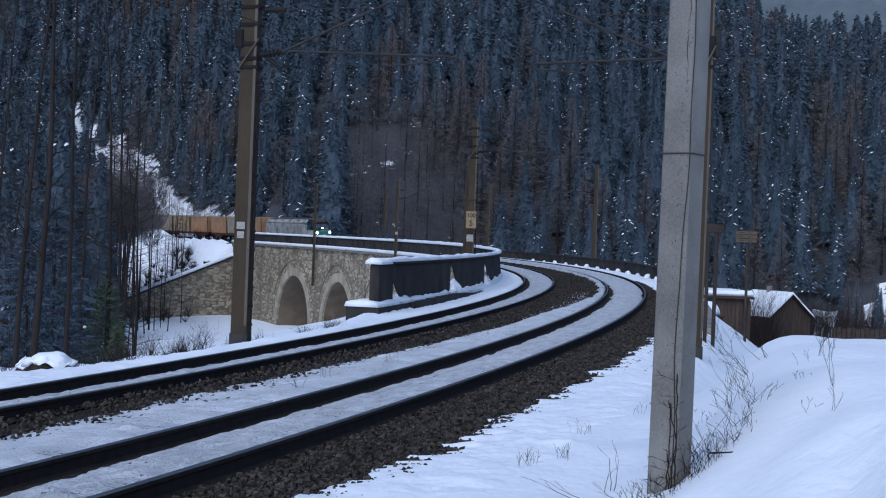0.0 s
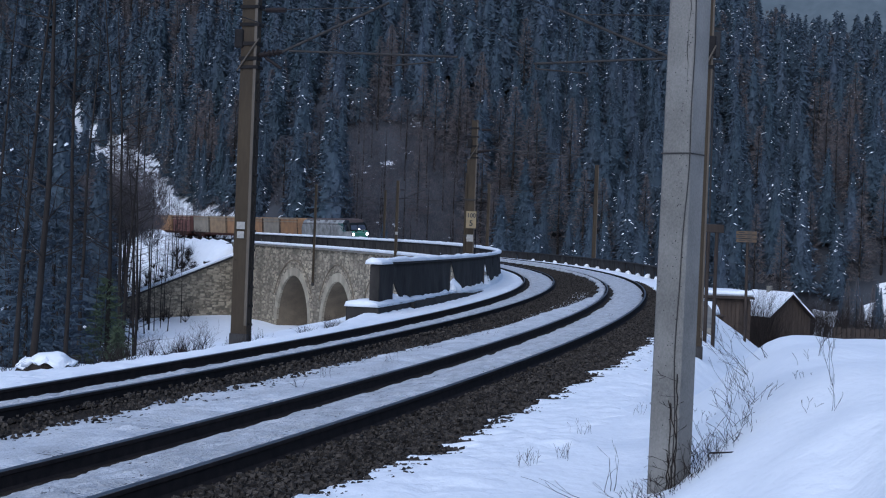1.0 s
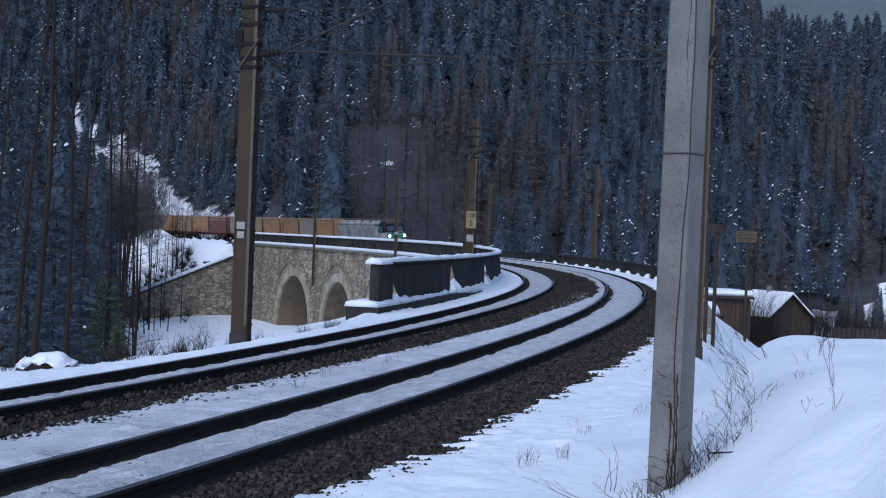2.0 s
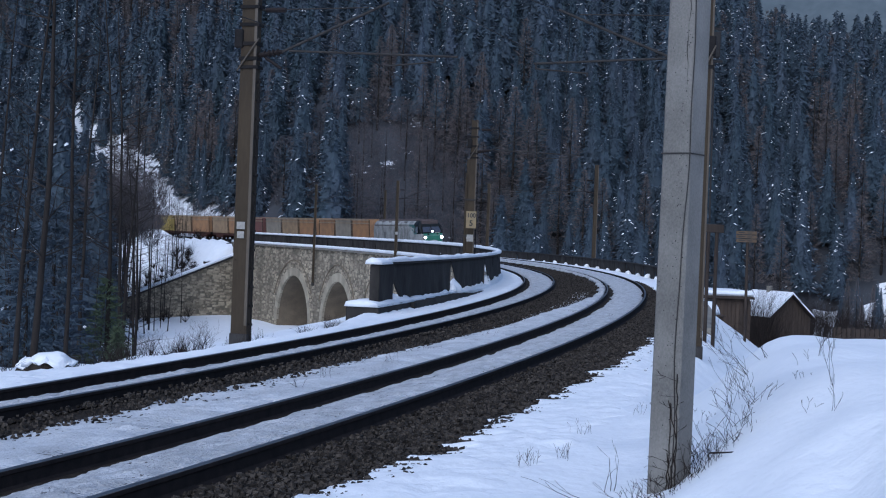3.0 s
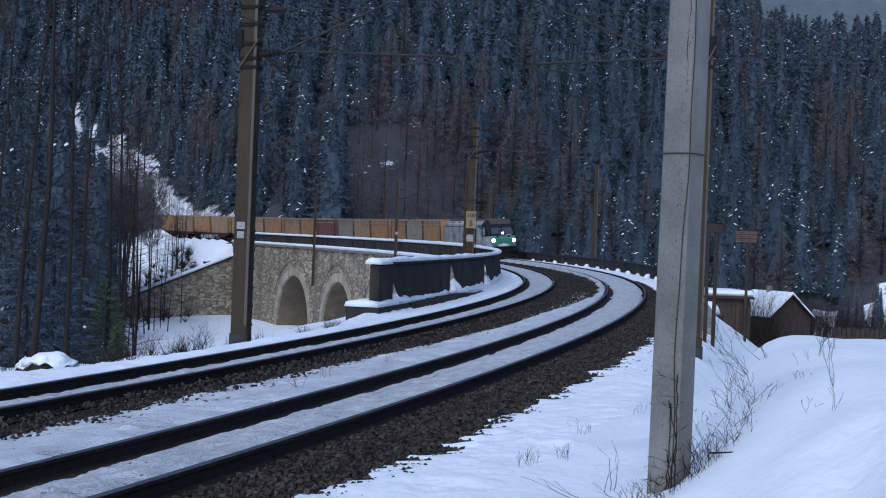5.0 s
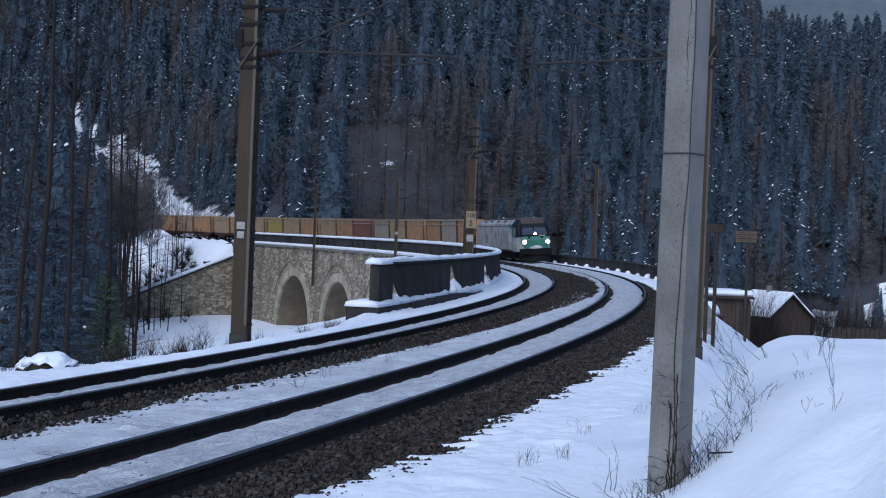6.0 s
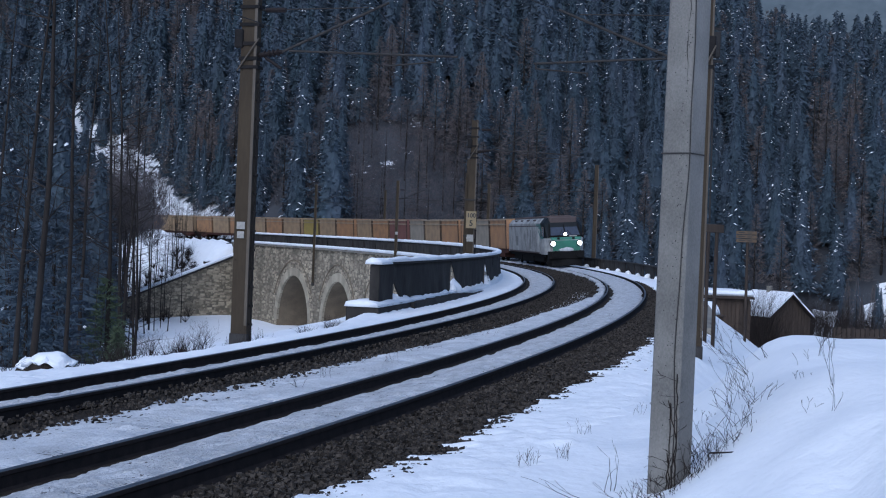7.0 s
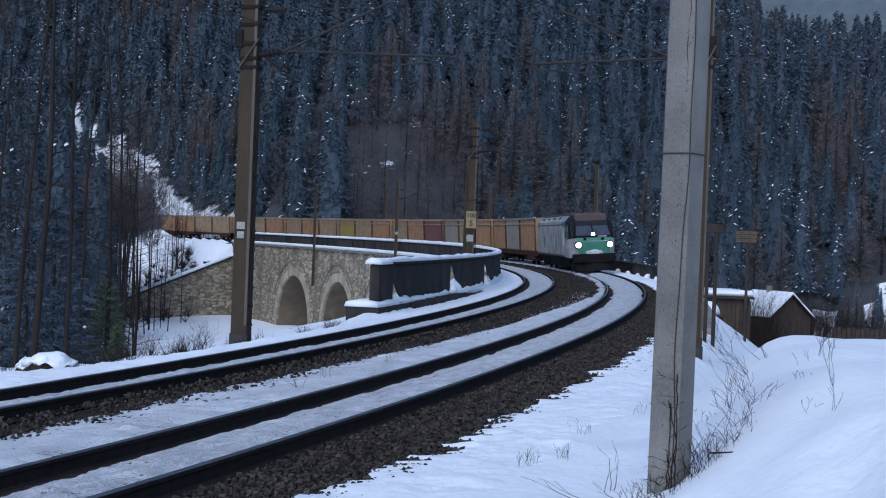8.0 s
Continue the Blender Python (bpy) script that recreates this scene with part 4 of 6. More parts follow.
BOXCOL = {
    "orange": mat("container_orange", (0.375, 0.205, 0.092), (0.215, 0.128, 0.072), scale=1.0, fine=8, rough=0.7),
    "tan": mat("container_tan", (0.345, 0.24, 0.135), (0.215, 0.155, 0.098), scale=1.0, fine=8, rough=0.7),
    "beige": mat("container_beige", (0.30, 0.262, 0.205), (0.20, 0.178, 0.145), scale=1.0, fine=8, rough=0.7),
    "red": mat("container_dark_red", (0.17, 0.075, 0.06), (0.12, 0.055, 0.05), scale=1.0, fine=8, rough=0.7),
    "yellow": mat("container_yellow", (0.33, 0.25, 0.06), (0.26, 0.20, 0.06), scale=1.0, fine=8, rough=0.7),
}
RIM = mat("dusty_rim", (0.36, 0.28, 0.19), (0.22, 0.18, 0.13), scale=1.0, fine=8, rough=0.8)
POST_DARK = mat("corner_post_paint", (0.07, 0.05, 0.04), (0.04, 0.03, 0.028), rough=0.8, sheen=0.12)
RUSTRED = mat("wagon_red", (0.075, 0.035, 0.028), (0.045, 0.025, 0.022), rough=0.8, sheen=0.12)
SPEED, FRONT = 13.895, 183.39


def wheelset(parent, x, r=0.46):
    bm = bmesh.new()
    for sy in (-1, 1):
        tube(bm, (x, sy * 0.68, r), (x, sy * 0.81, r), r, n=20)
        tube(bm, (x, sy * 0.81, r), (x, sy * 0.86, r), r * 0.45, n=12)
    tube(bm, (x, -0.7, r), (x, 0.7, r), 0.09)
    return part("wheelset", bm, UNDER, parent)


def loco():
    """Electric locomotive, x forward, origin midway on the rails."""
    root = thing("locomotive", pose(0, 0, 0), "grey and green electric locomotive with three lit headlights", "locomotive")
    L = 9.5
    bm = bmesh.new()
    # cross-sections from rear to front: x, half width, floor, cantrail, roof
    def ring(x, w, z0, zc, zr, wr):
        return [bm.verts.new(p) for p in ((x, -w, z0), (x, -w, zc), (x, -wr, zr), (x, wr, zr), (x, w, zc), (x, w, z0))]
    secs = [(-L, 1.15, 1.0, 2.2, 2.4, 0.9), (-L + 0.35, 1.4, 1.0, 2.5, 2.75, 1.1), (-L + 1.2, 1.48, 1.0, 3.3, 3.65, 1.15), (L - 2.4, 1.48, 1.0, 3.3, 3.65, 1.15)]
    rings = [ring(*s) for s in secs]
    for a, b in zip(rings, rings[1:]):
        for k in range(6):
            bm.faces.new((a[k], b[k], b[(k + 1) % 6], a[(k + 1) % 6]))
    bm.faces.new(rings[0])
    part("body", bm, LOCO_GREY, root)
    bm = bmesh.new()
    secs = [(L - 2.4, 1.484, 2.15, 3.3, 3.66, 1.15), (L - 1.55, 1.44, 2.15, 3.25, 3.68, 1.08), (L - 1.15, 1.38, 2.15, 3.05, 3.5, 1.0), (L - 0.55, 1.32, 2.15, 2.25, 2.3, 1.2)]
    rings = [ring(*s) for s in secs]
    for a, c in zip(rings, rings[1:]):
        for k in range(6):
            bm.faces.new((a[k], c[k], c[(k + 1) % 6], a[(k + 1) % 6]))
    part("cab_shell", bm, LOCO_DARK, root, "dark teal cab sides")
    bm = bmesh.new()
    secs = [(L - 2.4, 1.484, 0.95, 2.1, 2.15, 1.484), (L - 1.0, 1.44, 0.95, 2.1, 2.15, 1.44), (L - 0.35, 1.24, 0.95, 2.05, 2.2, 1.2), (L - 0.08, 1.02, 1.0, 1.9, 2.0, 1.0)]
    rings = [ring(*s) for s in secs]
    for a, c in zip(rings, rings[1:]):
        for k in range(6):
            bm.faces.new((a[k], c[k], c[(k + 1) % 6], a[(k + 1) % 6]))
    bm.faces.new(list(reversed(rings[-1])))
    part("nose", bm, LOCO_GREY, root, "pale grey nose sides")
    bm = bmesh.new()
    q = [bm.verts.new(p) for p in ((L - 0.04, -1.0, 1.22), (L - 0.04, 1.0, 1.22), (L - 0.04, 1.03, 1.92), (L - 0.26, 1.16, 2.24), (L - 0.26, -1.16, 2.24), (L - 0.04, -1.03, 1.92),
                                   (L - 0.12, -1.0, 1.22), (L - 0.12, 1.0, 1.22), (L - 0.4, 1.16, 2.2), (L - 0.4, -1.16, 2.2))]
    for f in ((0, 1, 2, 5), (5, 2, 3, 4), (0, 6, 7, 1), (4, 3, 8, 9), (0, 5, 4, 9, 6), (1, 7, 8, 3, 2)):
        bm.faces.new([q[k] for k in f])
    part("front_panel", bm, LOCO_GREEN, root, "green front panel")
    bm = bmesh.new()
    bmesh.ops.create_icosphere(bm, subdivisions=2, radius=1.0)
    for v in bm.verts:
        v.co *= 1 + 0.5 * noise.noise(v.co * 2.3)
        v.co = Vector((L - 0.04 + 0.03 * v.co.x, 0.55 * v.co.y, 1.30 + 0.17 * v.co.z))
    part("snow_patch", bm, SNOW_DIRTY, root, "white snow crust")
    bm = bmesh.new()
    q = [bm.verts.new(p) for p in ((L - 4.3, -1.489, 3.22), (L - 2.4, -1.489, 3.22), (L - 1.5, -1.462, 2.12), (L - 2.4, -1.489, 2.12), (L - 4.3, -1.46, 3.22), (L - 2.4, -1.46, 3.22), (L - 1.5, -1.43, 2.12), (L - 2.4, -1.46, 2.12))]
    for f in ((0, 3, 2, 1), (4, 5, 6, 7), (0, 1, 5, 4), (1, 2, 6, 5), (2, 3, 7, 6), (3, 0, 4, 7)):
        bm.faces.new([q[k] for k in f])
    part("teal_flash", bm, LOCO_TEAL, root, "teal slanting stripe")
    bm = bmesh.new()
    q = [bm.verts.new(p) for p in ((L - 0.30, -1.16, 2.27), (L - 0.30, 1.16, 2.27), (L - 1.08, 1.0, 3.2), (L - 1.08, -1.0, 3.2), (L - 0.42, -1.16, 2.25), (L - 0.42, 1.16, 2.25), (L - 1.2, 1.0, 3.2), (L - 1.2, -1.0, 3.2))]
    for f in ((0, 1, 2, 3), (0, 3, 7, 4), (1, 5, 6, 2), (3, 2, 6, 7)):
        bm.faces.new([q[k] for k in f])
    part("windscreen", bm, GLASS, root, "sloping dark windscreen")
    for sy in (-0.45, 0.5):
        part("wiper", tube(bmesh.new(), (L - 0.34, sy, 2.3), (L - 0.68, sy * 0.4, 2.75), 0.018, n=5), UNDER, root)
    bm = box(bmesh.new(), L - 2.35, L - 1.05, -1.04, 1.04, 3.2, 3.72, 0.09)
    part("cab_roof", bm, ROOF, root, "brownish cab roof")
    bm = box(bmesh.new(), -L + 1.3, L - 2.5, -0.95, 0.95, 3.6, 3.82, 0.05)
    part("roof_hatch", bm, ROOF, root)
    for x in (-5.4, -2.4, 0.6, 3.6):
        part("louvre", box(bmesh.new(), x - 0.5, x + 0.5, -1.33, -1.25, 3.42, 3.58), ROOF, root, "dark air intake")
    for x in (-6.9, 1.2, 4.6):
        part("body_seam", box(bmesh.new(), x - 0.02, x + 0.02, -1.487, -1.47, 1.1, 3.25), ROOF, root, "dark panel joint")
    part("waist_band", box(bmesh.new(), -L + 1.2, 6.4, -1.486, -1.47, 3.05, 3.12), ROOF, root, "dark band")
    part("waist_band", box(bmesh.new(), -L + 1.2, 6.4, -1.486, -1.47, 1.0, 1.12), ROOF, root, "dark band")
    for x, w, z0, z1 in ((-4.7, 0.9, 1.5, 2.3), (2.4, 0.3, 1.3, 2.8), (3.4, 0.18, 1.2, 3.0)):
        part("grime_panel", box(bmesh.new(), x, x + w, -1.486, -1.47, z0, z1), GRIME, root, "grimy dark side panel")
    for x, w in ((5.9, 0.7),):
        part("cab_door", box(bmesh.new(), x - w / 2, x + w / 2, -1.50, -1.47, 1.1, 3.0, 0.01), LOCO_GREY, root)
    bm = box(bmesh.new(), L - 1.9, L - 1.2, -1.49, -1.44, 2.3, 3.0)
    part("side_window", bm, GLASS, root)
    part("buffer_beam", box(bmesh.new(), L - 0.6, L + 0.02, -1.32, 1.32, 0.6, 1.2, 0.05), UNDER, root)
    bm = bmesh.new()
    q = [bm.verts.new(p) for p in ((L - 0.7, -1.42, 0.12), (L - 0.05, -1.1, 0.12), (L + 0.12, 0, 0.12), (L - 0.05, 1.1, 0.12), (L - 0.7, 1.42, 0.12),
                                   (L - 0.7, -1.36, 0.72), (L - 0.15, -1.2, 0.72), (L - 0.05, 0, 0.72), (L - 0.15, 1.2, 0.72), (L - 0.7, 1.36, 0.72))]
    for k in range(4):
        bm.faces.new((q[k], q[k + 1], q[k + 6], q[k + 5]))
    bm.faces.new((q[4], q[0], q[5], q[9]))
    bm.faces.new(q[5:])
    bm.faces.new(list(reversed(q[:5])))
    part("snow_plough", bm, UNDER, root, "black snow plough")
    for sy in (-0.9, 0.9):
        bm = tube(bmesh.new(), (L, sy, 0.98), (L + 0.35, sy, 0.98), 0.09)
        tube(bm, (L + 0.33, sy, 0.98), (L + 0.4, sy, 0.98), 0.25, n=14)
        part("buffer", bm, UNDER, root)
        bm = tube(bmesh.new(), (L - 0.10, sy * 1.1, 1.76), (L + 0.05, sy * 1.1, 1.76), 0.17, n=16)
        part("headlight", bm, LAMP, root, "bright round headlight")
        bm = tube(bmesh.new(), (L - 0.14, sy * 1.1, 1.76), (L + 0.02, sy * 1.1, 1.76), 0.25, 0.23, n=18)
        part("lamp_rim", bm, UNDER, root, "black lamp surround")
        part("hand_grip", box(bmesh.new(), L - 0.2, L - 0.08, sy * 0.62 - 0.09, sy * 0.62 + 0.09, 2.06, 2.2, 0.01), UNDER, root, "black grip")
    part("sill", box(bmesh.new(), L - 0.38, L - 0.24, -1.2, 1.2, 2.2, 2.36, 0.02), UNDER, root, "black band under the windscreen")
    part("plate", box(bmesh.new(), L - 0.25, L - 0.225, 0.28, 0.85, 2.25, 2.33), WHITEPAINT, root, "small white plate")
    part("lamp_rim", tube(bmesh.new(), (L - 0.6, 0, 2.42), (L - 0.33, 0, 2.42), 0.17, n=14), UNDER, root, "black lamp surround")
    part("centre_post", tube(bmesh.new(), (L - 0.30, 0, 2.3), (L - 1.06, 0, 3.2), 0.045, n=6), UNDER, root)
    for sy in (-1, 1):
        bm = tube(bmesh.new(), (L - 0.34, sy * 1.18, 2.25), (L - 1.12, sy * 1.03, 3.25), 0.10, 0.08, n=6)
        part("pillar", bm, UNDER, root, "black windscreen pillar")
    part("headlight", tube(bmesh.new(), (L - 0.6, 0, 2.42), (L - 0.30, 0, 2.42), 0.12, n=14), LAMP, root, "bright round headlight")
    bm = box(bmesh.new(), -L + 1, L - 1.2, -1.35, 1.35, 0.75, 1.02)
    box(bm, -2.6, 2.6, -1.3, 1.3, 0.28, 0.8, 0.05)
    part("underframe", bm, UNDER, root)
    for bx in (-5.0, 5.0):
        b = part("bogie", box(bmesh.new(), bx - 2.1, bx + 2.1, -1.28, 1.28, 0.32, 0.85, 0.08), UNDER, root)
        for dx in (-1.45, 1.45):
            wheelset(b, bx + dx, 0.57)
    bm = bmesh.new()
    for sy in (-0.5, 0.5):
        tube(bm, (5.5, sy, 3.85), (4.0, sy * 0.6, 4.6), 0.03)
        tube(bm, (4.0, sy * 0.6, 4.6), (5.4, sy * 1.1, 5.45), 0.025)
    tube(bm, (5.4, -0.8, 5.47), (5.4, 0.8, 5.47), 0.03)
    part("pantograph", bm, STEEL, root, "raised pantograph")
    return root


def wagon(cols):
    root = thing("container_wagon", pose(0, 0, 0), "flat freight wagon carrying three open-top containers", "wagon", "wagons of the freight train")
    bm = bmesh.new()
    for sy in (-1.2, 1.1):
        box(bm, -9.6, 9.6, sy, sy + 0.12, 0.75, 1.12)
    for x in (-9.5, -6, -3, 0, 3, 6, 9.4):
        box(bm, x - 0.1, x + 0.1, -1.2, 1.2, 0.8, 1.1)
    part("underframe", bm, RUSTRED, root, "rust-red underframe")
    for bx in (-7.1, 7.1):
        b = part("bogie", box(bmesh.new(), bx - 1.4, bx + 1.4, -1.2, 1.2, 0.34, 0.76, 0.06), RUSTRED, root)
        for dx in (-0.9, 0.9):
            wheelset(b, bx + dx)
    for i, c in enumerate(cols):
        x0 = -9.75 + 6.5 * i + 0.16
        x1 = x0 + 6.18
        bm = bmesh.new()
        box(bm, x0, x1, -1.24, -1.18, 1.14, 3.72)
        box(bm, x0, x1, 1.18, 1.24, 1.14, 3.72)
        box(bm, x0, x0 + 0.06, -1.18, 1.18, 1.14, 3.72)
        box(bm, x1 - 0.06, x1, -1.18, 1.18, 1.14, 3.72)
        box(bm, x0, x1, -1.24, 1.24, 1.12, 1.2)
        n = 9
        for k in range(n + 1):
            x = x0 + 0.06 + (x1 - x0 - 0.12) * k / n
            for sy in (-1.28, 1.22):
                box(bm, x - 0.05, x + 0.05, sy + (0.03 if sy < 0 else 0), sy + (0.06 if sy < 0 else 0.03), 1.2, 3.2)
        can = part("container", bm, BOXCOL[c], root, c + " painted steel container")
        bm = bmesh.new()
        for sy in (-1.31, 1.22):
            box(bm, x0, x1, sy, sy + 0.09, 3.22, 3.34)
            box(bm, x0, x1, sy, sy + 0.09, 3.64, 3.76)
        part("rim", bm, RIM, can, "pale dusty rim")
        for xx in (x0, x1 - 0.1):
            part("corner_post", box(bmesh.new(), xx, xx + 0.1, -1.30, -1.2, 1.12, 3.7), POST_DARK, can, "dark corner post")
        bm = box(bmesh.new(), x0 + 0.1, x1 - 0.1, -1.15, 1.15, 1.25, 3.45)
        part("load", bm, BARK, root, "heaped wood load")
    for x in (-9.9, 9.9):
        for sy in (-0.88, 0.88):
            part("buffer", tube(bmesh.new(), (x - 0.3, sy, 1.0), (x + 0.3, sy, 1.0), 0.2, n=12), UNDER, root)
    return root


TRAIN = [(loco(), 9.6, 5.0)]
ORDER = [("orange", "beige", "orange"), ("orange", "tan", "beige"), ("red", "orange", "tan"), ("orange", "tan", "yellow"), ("tan", "orange", "tan"),
         ("orange", "tan", "orange"), ("tan", "tan", "orange"), ("orange", "red", "tan"), ("tan", "orange", "orange")]
for i, cols in enumerate(ORDER):
    TRAIN.append((wagon(tuple(reversed(cols))), 20.35 + 20.55 * i + 10.0, 7.1))


def motions():
    for ob, back, half in TRAIN:
        rows = []
        for k in range(17):
            t = k * 0.5
            s = min(FRONT - SPEED * t + back, S1 - 12)
            a, b = trk(s - half, 0, CANT / 2), trk(s + half, 0, CANT / 2)
            mid, d = (a + b) / 2, (a - b).normalized()
            roll = math.atan2(CANT, 1.5)
            m = Matrix.Translation(mid) @ d.to_track_quat("X", "Z").to_matrix().to_4x4() @ Matrix.Rotation(roll, 4, "X")
            rows.append((t, m))
        walk(ob, rows)


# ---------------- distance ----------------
# far slope; its mist is only in the material's colour
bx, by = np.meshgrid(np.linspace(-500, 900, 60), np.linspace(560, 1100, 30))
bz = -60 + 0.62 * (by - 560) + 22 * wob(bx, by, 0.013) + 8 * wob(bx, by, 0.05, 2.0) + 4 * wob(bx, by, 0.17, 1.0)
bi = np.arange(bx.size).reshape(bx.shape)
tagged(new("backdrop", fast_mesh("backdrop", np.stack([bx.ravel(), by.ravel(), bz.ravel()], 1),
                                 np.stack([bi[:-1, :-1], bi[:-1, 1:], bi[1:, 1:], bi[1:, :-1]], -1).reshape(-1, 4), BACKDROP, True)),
       "far wooded mountainside with mist put into its blue-grey colour", "mountain", kind="structure")

# ---------------- wing wall of the far abutment ----------------


def wing_wall():
    root = thing("wing_wall", pose(0, 0, 0), "sloping rubble stone wing wall capped with snow", "wall", kind="structure")
    a, b = Vector((-31.6, 202.6, 0)), Vector((-46.5, 188.5, 0))
    n = Vector((-(b - a).y, (b - a).x, 0)).normalized() * 0.45
    if n.y > 0:
        n = -n
    vs = []
    for p, z in ((a, -1.75), (b, -8.9)):
        for q in (p + n, p - n):
            vs += [Vector((q.x, q.y, -16)), Vector((q.x, q.y, z))]
    part("masonry", mesh_from("masonry", vs, [(0, 4, 5, 1), (2, 3, 7, 6), (1, 5, 7, 3), (0, 1, 3, 2), (4, 6, 7, 5)], MASONRY), MASONRY, root)
    vs = []
    for p, z in ((a, -1.72), (b, -8.87)):
        for q in (p + n * 1.35, p - n * 1.35):
            vs += [Vector((q.x, q.y, z)), Vector((q.x, q.y, z + 0.28))]
    part("coping", mesh_from("coping", vs, [(0, 4, 5, 1), (2, 3, 7, 6), (1, 5, 7, 3), (0, 2, 6, 4), (0, 1, 3, 2), (4, 6, 7, 5)], STEEL), STEEL, root, "dark coping edge")
    vs = [v + Vector((0, 0, 0.285 if k % 2 == 0 else 0.2)) - n * 0.15 for k, v in enumerate(vs)]
    part("snow", mesh_from("snow", vs, [(0, 4, 5, 1), (2, 3, 7, 6), (1, 5, 7, 3), (0, 1, 3, 2), (4, 6, 7, 5)], SNOW), SNOW, root, "snow on the coping")


wing_wall()

# ---------------- near end of the inner parapet ----------------


def end_ledge():
    root = thing("parapet_plinth", pose(0, 0, 0), "dark stone plinth under a thick pad of snow", "plinth", kind="structure")
    # a low kerb under the sheets, ending in a short block
    vs, fs = sweep([(-6.75, -0.6), (-6.75, 0.03), (-5.85, 0.03), (-5.8, -0.6)], frange(23.1, 27.0, 0.5))
    part("block", mesh_from("block", vs, fs, TARP), TARP, root)
    vs, fs = sweep([(-6.3, -0.6), (-6.3, 0.0), (-5.72, 0.0), (-5.66, -0.6)], frange(26.9, 42.0, 0.4),
                   jitter=lambda i, j, s, o, u: (o, u + (0.03 * noise.noise((s * 2.0, j, 6)) - 0.16 * float(sstep(34, 40, s)) if j in (1, 2) else 0)))
    part("kerb", mesh_from("kerb", vs, fs, TARP), TARP, root)
    vs, fs = sweep([(-6.8, 0.0), (-6.75, 0.11), (-6.5, 0.17), (-6.1, 0.17), (-5.92, 0.11), (-5.82, 0.0)], frange(23.05, 27.3, 0.15),
                   jitter=lambda i, j, s, o, u: (o + (0.06 * noise.noise((s * 2, j, 1)) if j in (0, 5) else 0), u + 0.06 * noise.noise((s * 1.6, j * 0.5, 2)) * (0 < j < 5)))
    part("snow_pad", mesh_from("snow_pad", vs, fs, SNOW, True), SNOW, root, "thick pad of snow")
    vs, fs = sweep([(-6.25, -0.02), (-6.15, 0.10), (-5.98, 0.09), (-5.86, -0.02)], frange(27.2, 42.0, 0.15),
                   jitter=lambda i, j, s, o, u: (o + 0.07 * noise.noise((s * 2.2, j, 1)), u + (0.09 * noise.noise((s * 1.3, j * 0.5, 2)) - 0.1 * float(sstep(34, 40, s)))))
    part("snow_ridge", mesh_from("snow_ridge", vs, fs, SNOW, True), SNOW, root, "ragged snow along the kerb")
    # end pillar of the fence
    bm = box(bmesh.new(), -0.14, 0.14, -0.5, 1.05, -0.3, 1.14, 0.02)
    part("end_panel", bm, TARP, root, "dark sheeted end panel", m=Matrix.Translation(trk(24.25, -6.15)) @ Matrix.Rotation(heading(24.25) - math.pi / 2, 4, "Z"))
    vs, fs = sweep([(-6.40, 1.15), (-6.38, 1.25), (-6.25, 1.32), (-6.1, 1.31), (-5.95, 1.24), (-5.92, 1.15)], frange(23.6, 24.9, 0.2),
                   jitter=lambda i, j, s, o, u: (o, u + 0.04 * noise.noise((s * 2, j, 4)) * (0 < j < 5)))
    part("snow_cap", mesh_from("snow_cap", vs, fs, SNOW, True), SNOW, root, "thick white snow cap")


end_ledge()


def snow_lump(s, o, u, r, seed, squash=0.6):
    rnd = random.Random(seed)
    bm = bmesh.new()
    bmesh.ops.create_icosphere(bm, subdivisions=2, radius=1.0)
    ph = rnd.random() * 30
    for v in bm.verts:
        v.co *= 1 + 0.35 * noise.noise(v.co * 1.7 + Vector((ph, 0, 0)))
        v.co = Vector((v.co.x * r * rnd.uniform(0.9, 1.1), v.co.y * r, v.co.z * r * squash))
    ob = part("snow_lump", bm, SNOW, smooth=True, m=Matrix.Translation(trk(s, o, u)))
    return tagged(ob, "small lump of drifted snow against the parapet", "snow", "snow lumps along the parapets")


for i in range(14):
    snow_lump(58 + 4.2 * i, 2.58, 0.02, 0.13 + 0.035 * (i % 3), i, 1.1)
for i, (s, r) in enumerate(((35.2, 0.5), (35.6, 0.72), (36.1, 0.5), (25.7, 0.42), (46.3, 0.6), (46.9, 0.45), (44.5, 0.22), (48, 0.3), (53, 0.3))):
    snow_lump(s, -6.08, 0.04, r * 0.42, 40 + i, 1.3 if r > 0.3 else 0.8)

# ---------------- small railway things ----------------


def text_part(name, body, size, parent, m, material, bold=0.0):
    cu = bpy.data.curves.new(name, "FONT")
    cu.body, cu.size, cu.extrude, cu.offset = body, size, 0.002, bold
    cu.align_x, cu.align_y = "CENTER", "CENTER"
    ob = new(name, cu)
    dg = bpy.context.evaluated_depsgraph_get()
    me = bpy.data.meshes.new_from_object(ob.evaluated_get(dg))
    bpy.data.objects.remove(ob)
    me.materials.clear()
    me.materials.append(material)
    return part(name, me, material, parent, m=m)


def km_sign():
    c = trk(46.2, -6.8, 2.75)
    m = Matrix.Translation(c) @ Matrix.Rotation(0.02, 4, "Z")
    root = thing("distance_sign", m, "faded yellow plate with black figures on a mast", "sign")
    part("plate", box(bmesh.new(), -0.22, 0.22, -0.30, -0.28, -0.37, 0.37, 0.006), SIGNYELLOW, root)
    up = Matrix.Rotation(math.pi / 2, 4, "X")
    text_part("figures", "100", 0.26, root, Matrix.Translation((0, -0.302, 0.18)) @ up, BLACKPAINT, 0.006)
    text_part("figure", "5", 0.34, root, Matrix.Translation((0, -0.302, -0.16)) @ up, BLACKPAINT, 0.008)


km_sign()


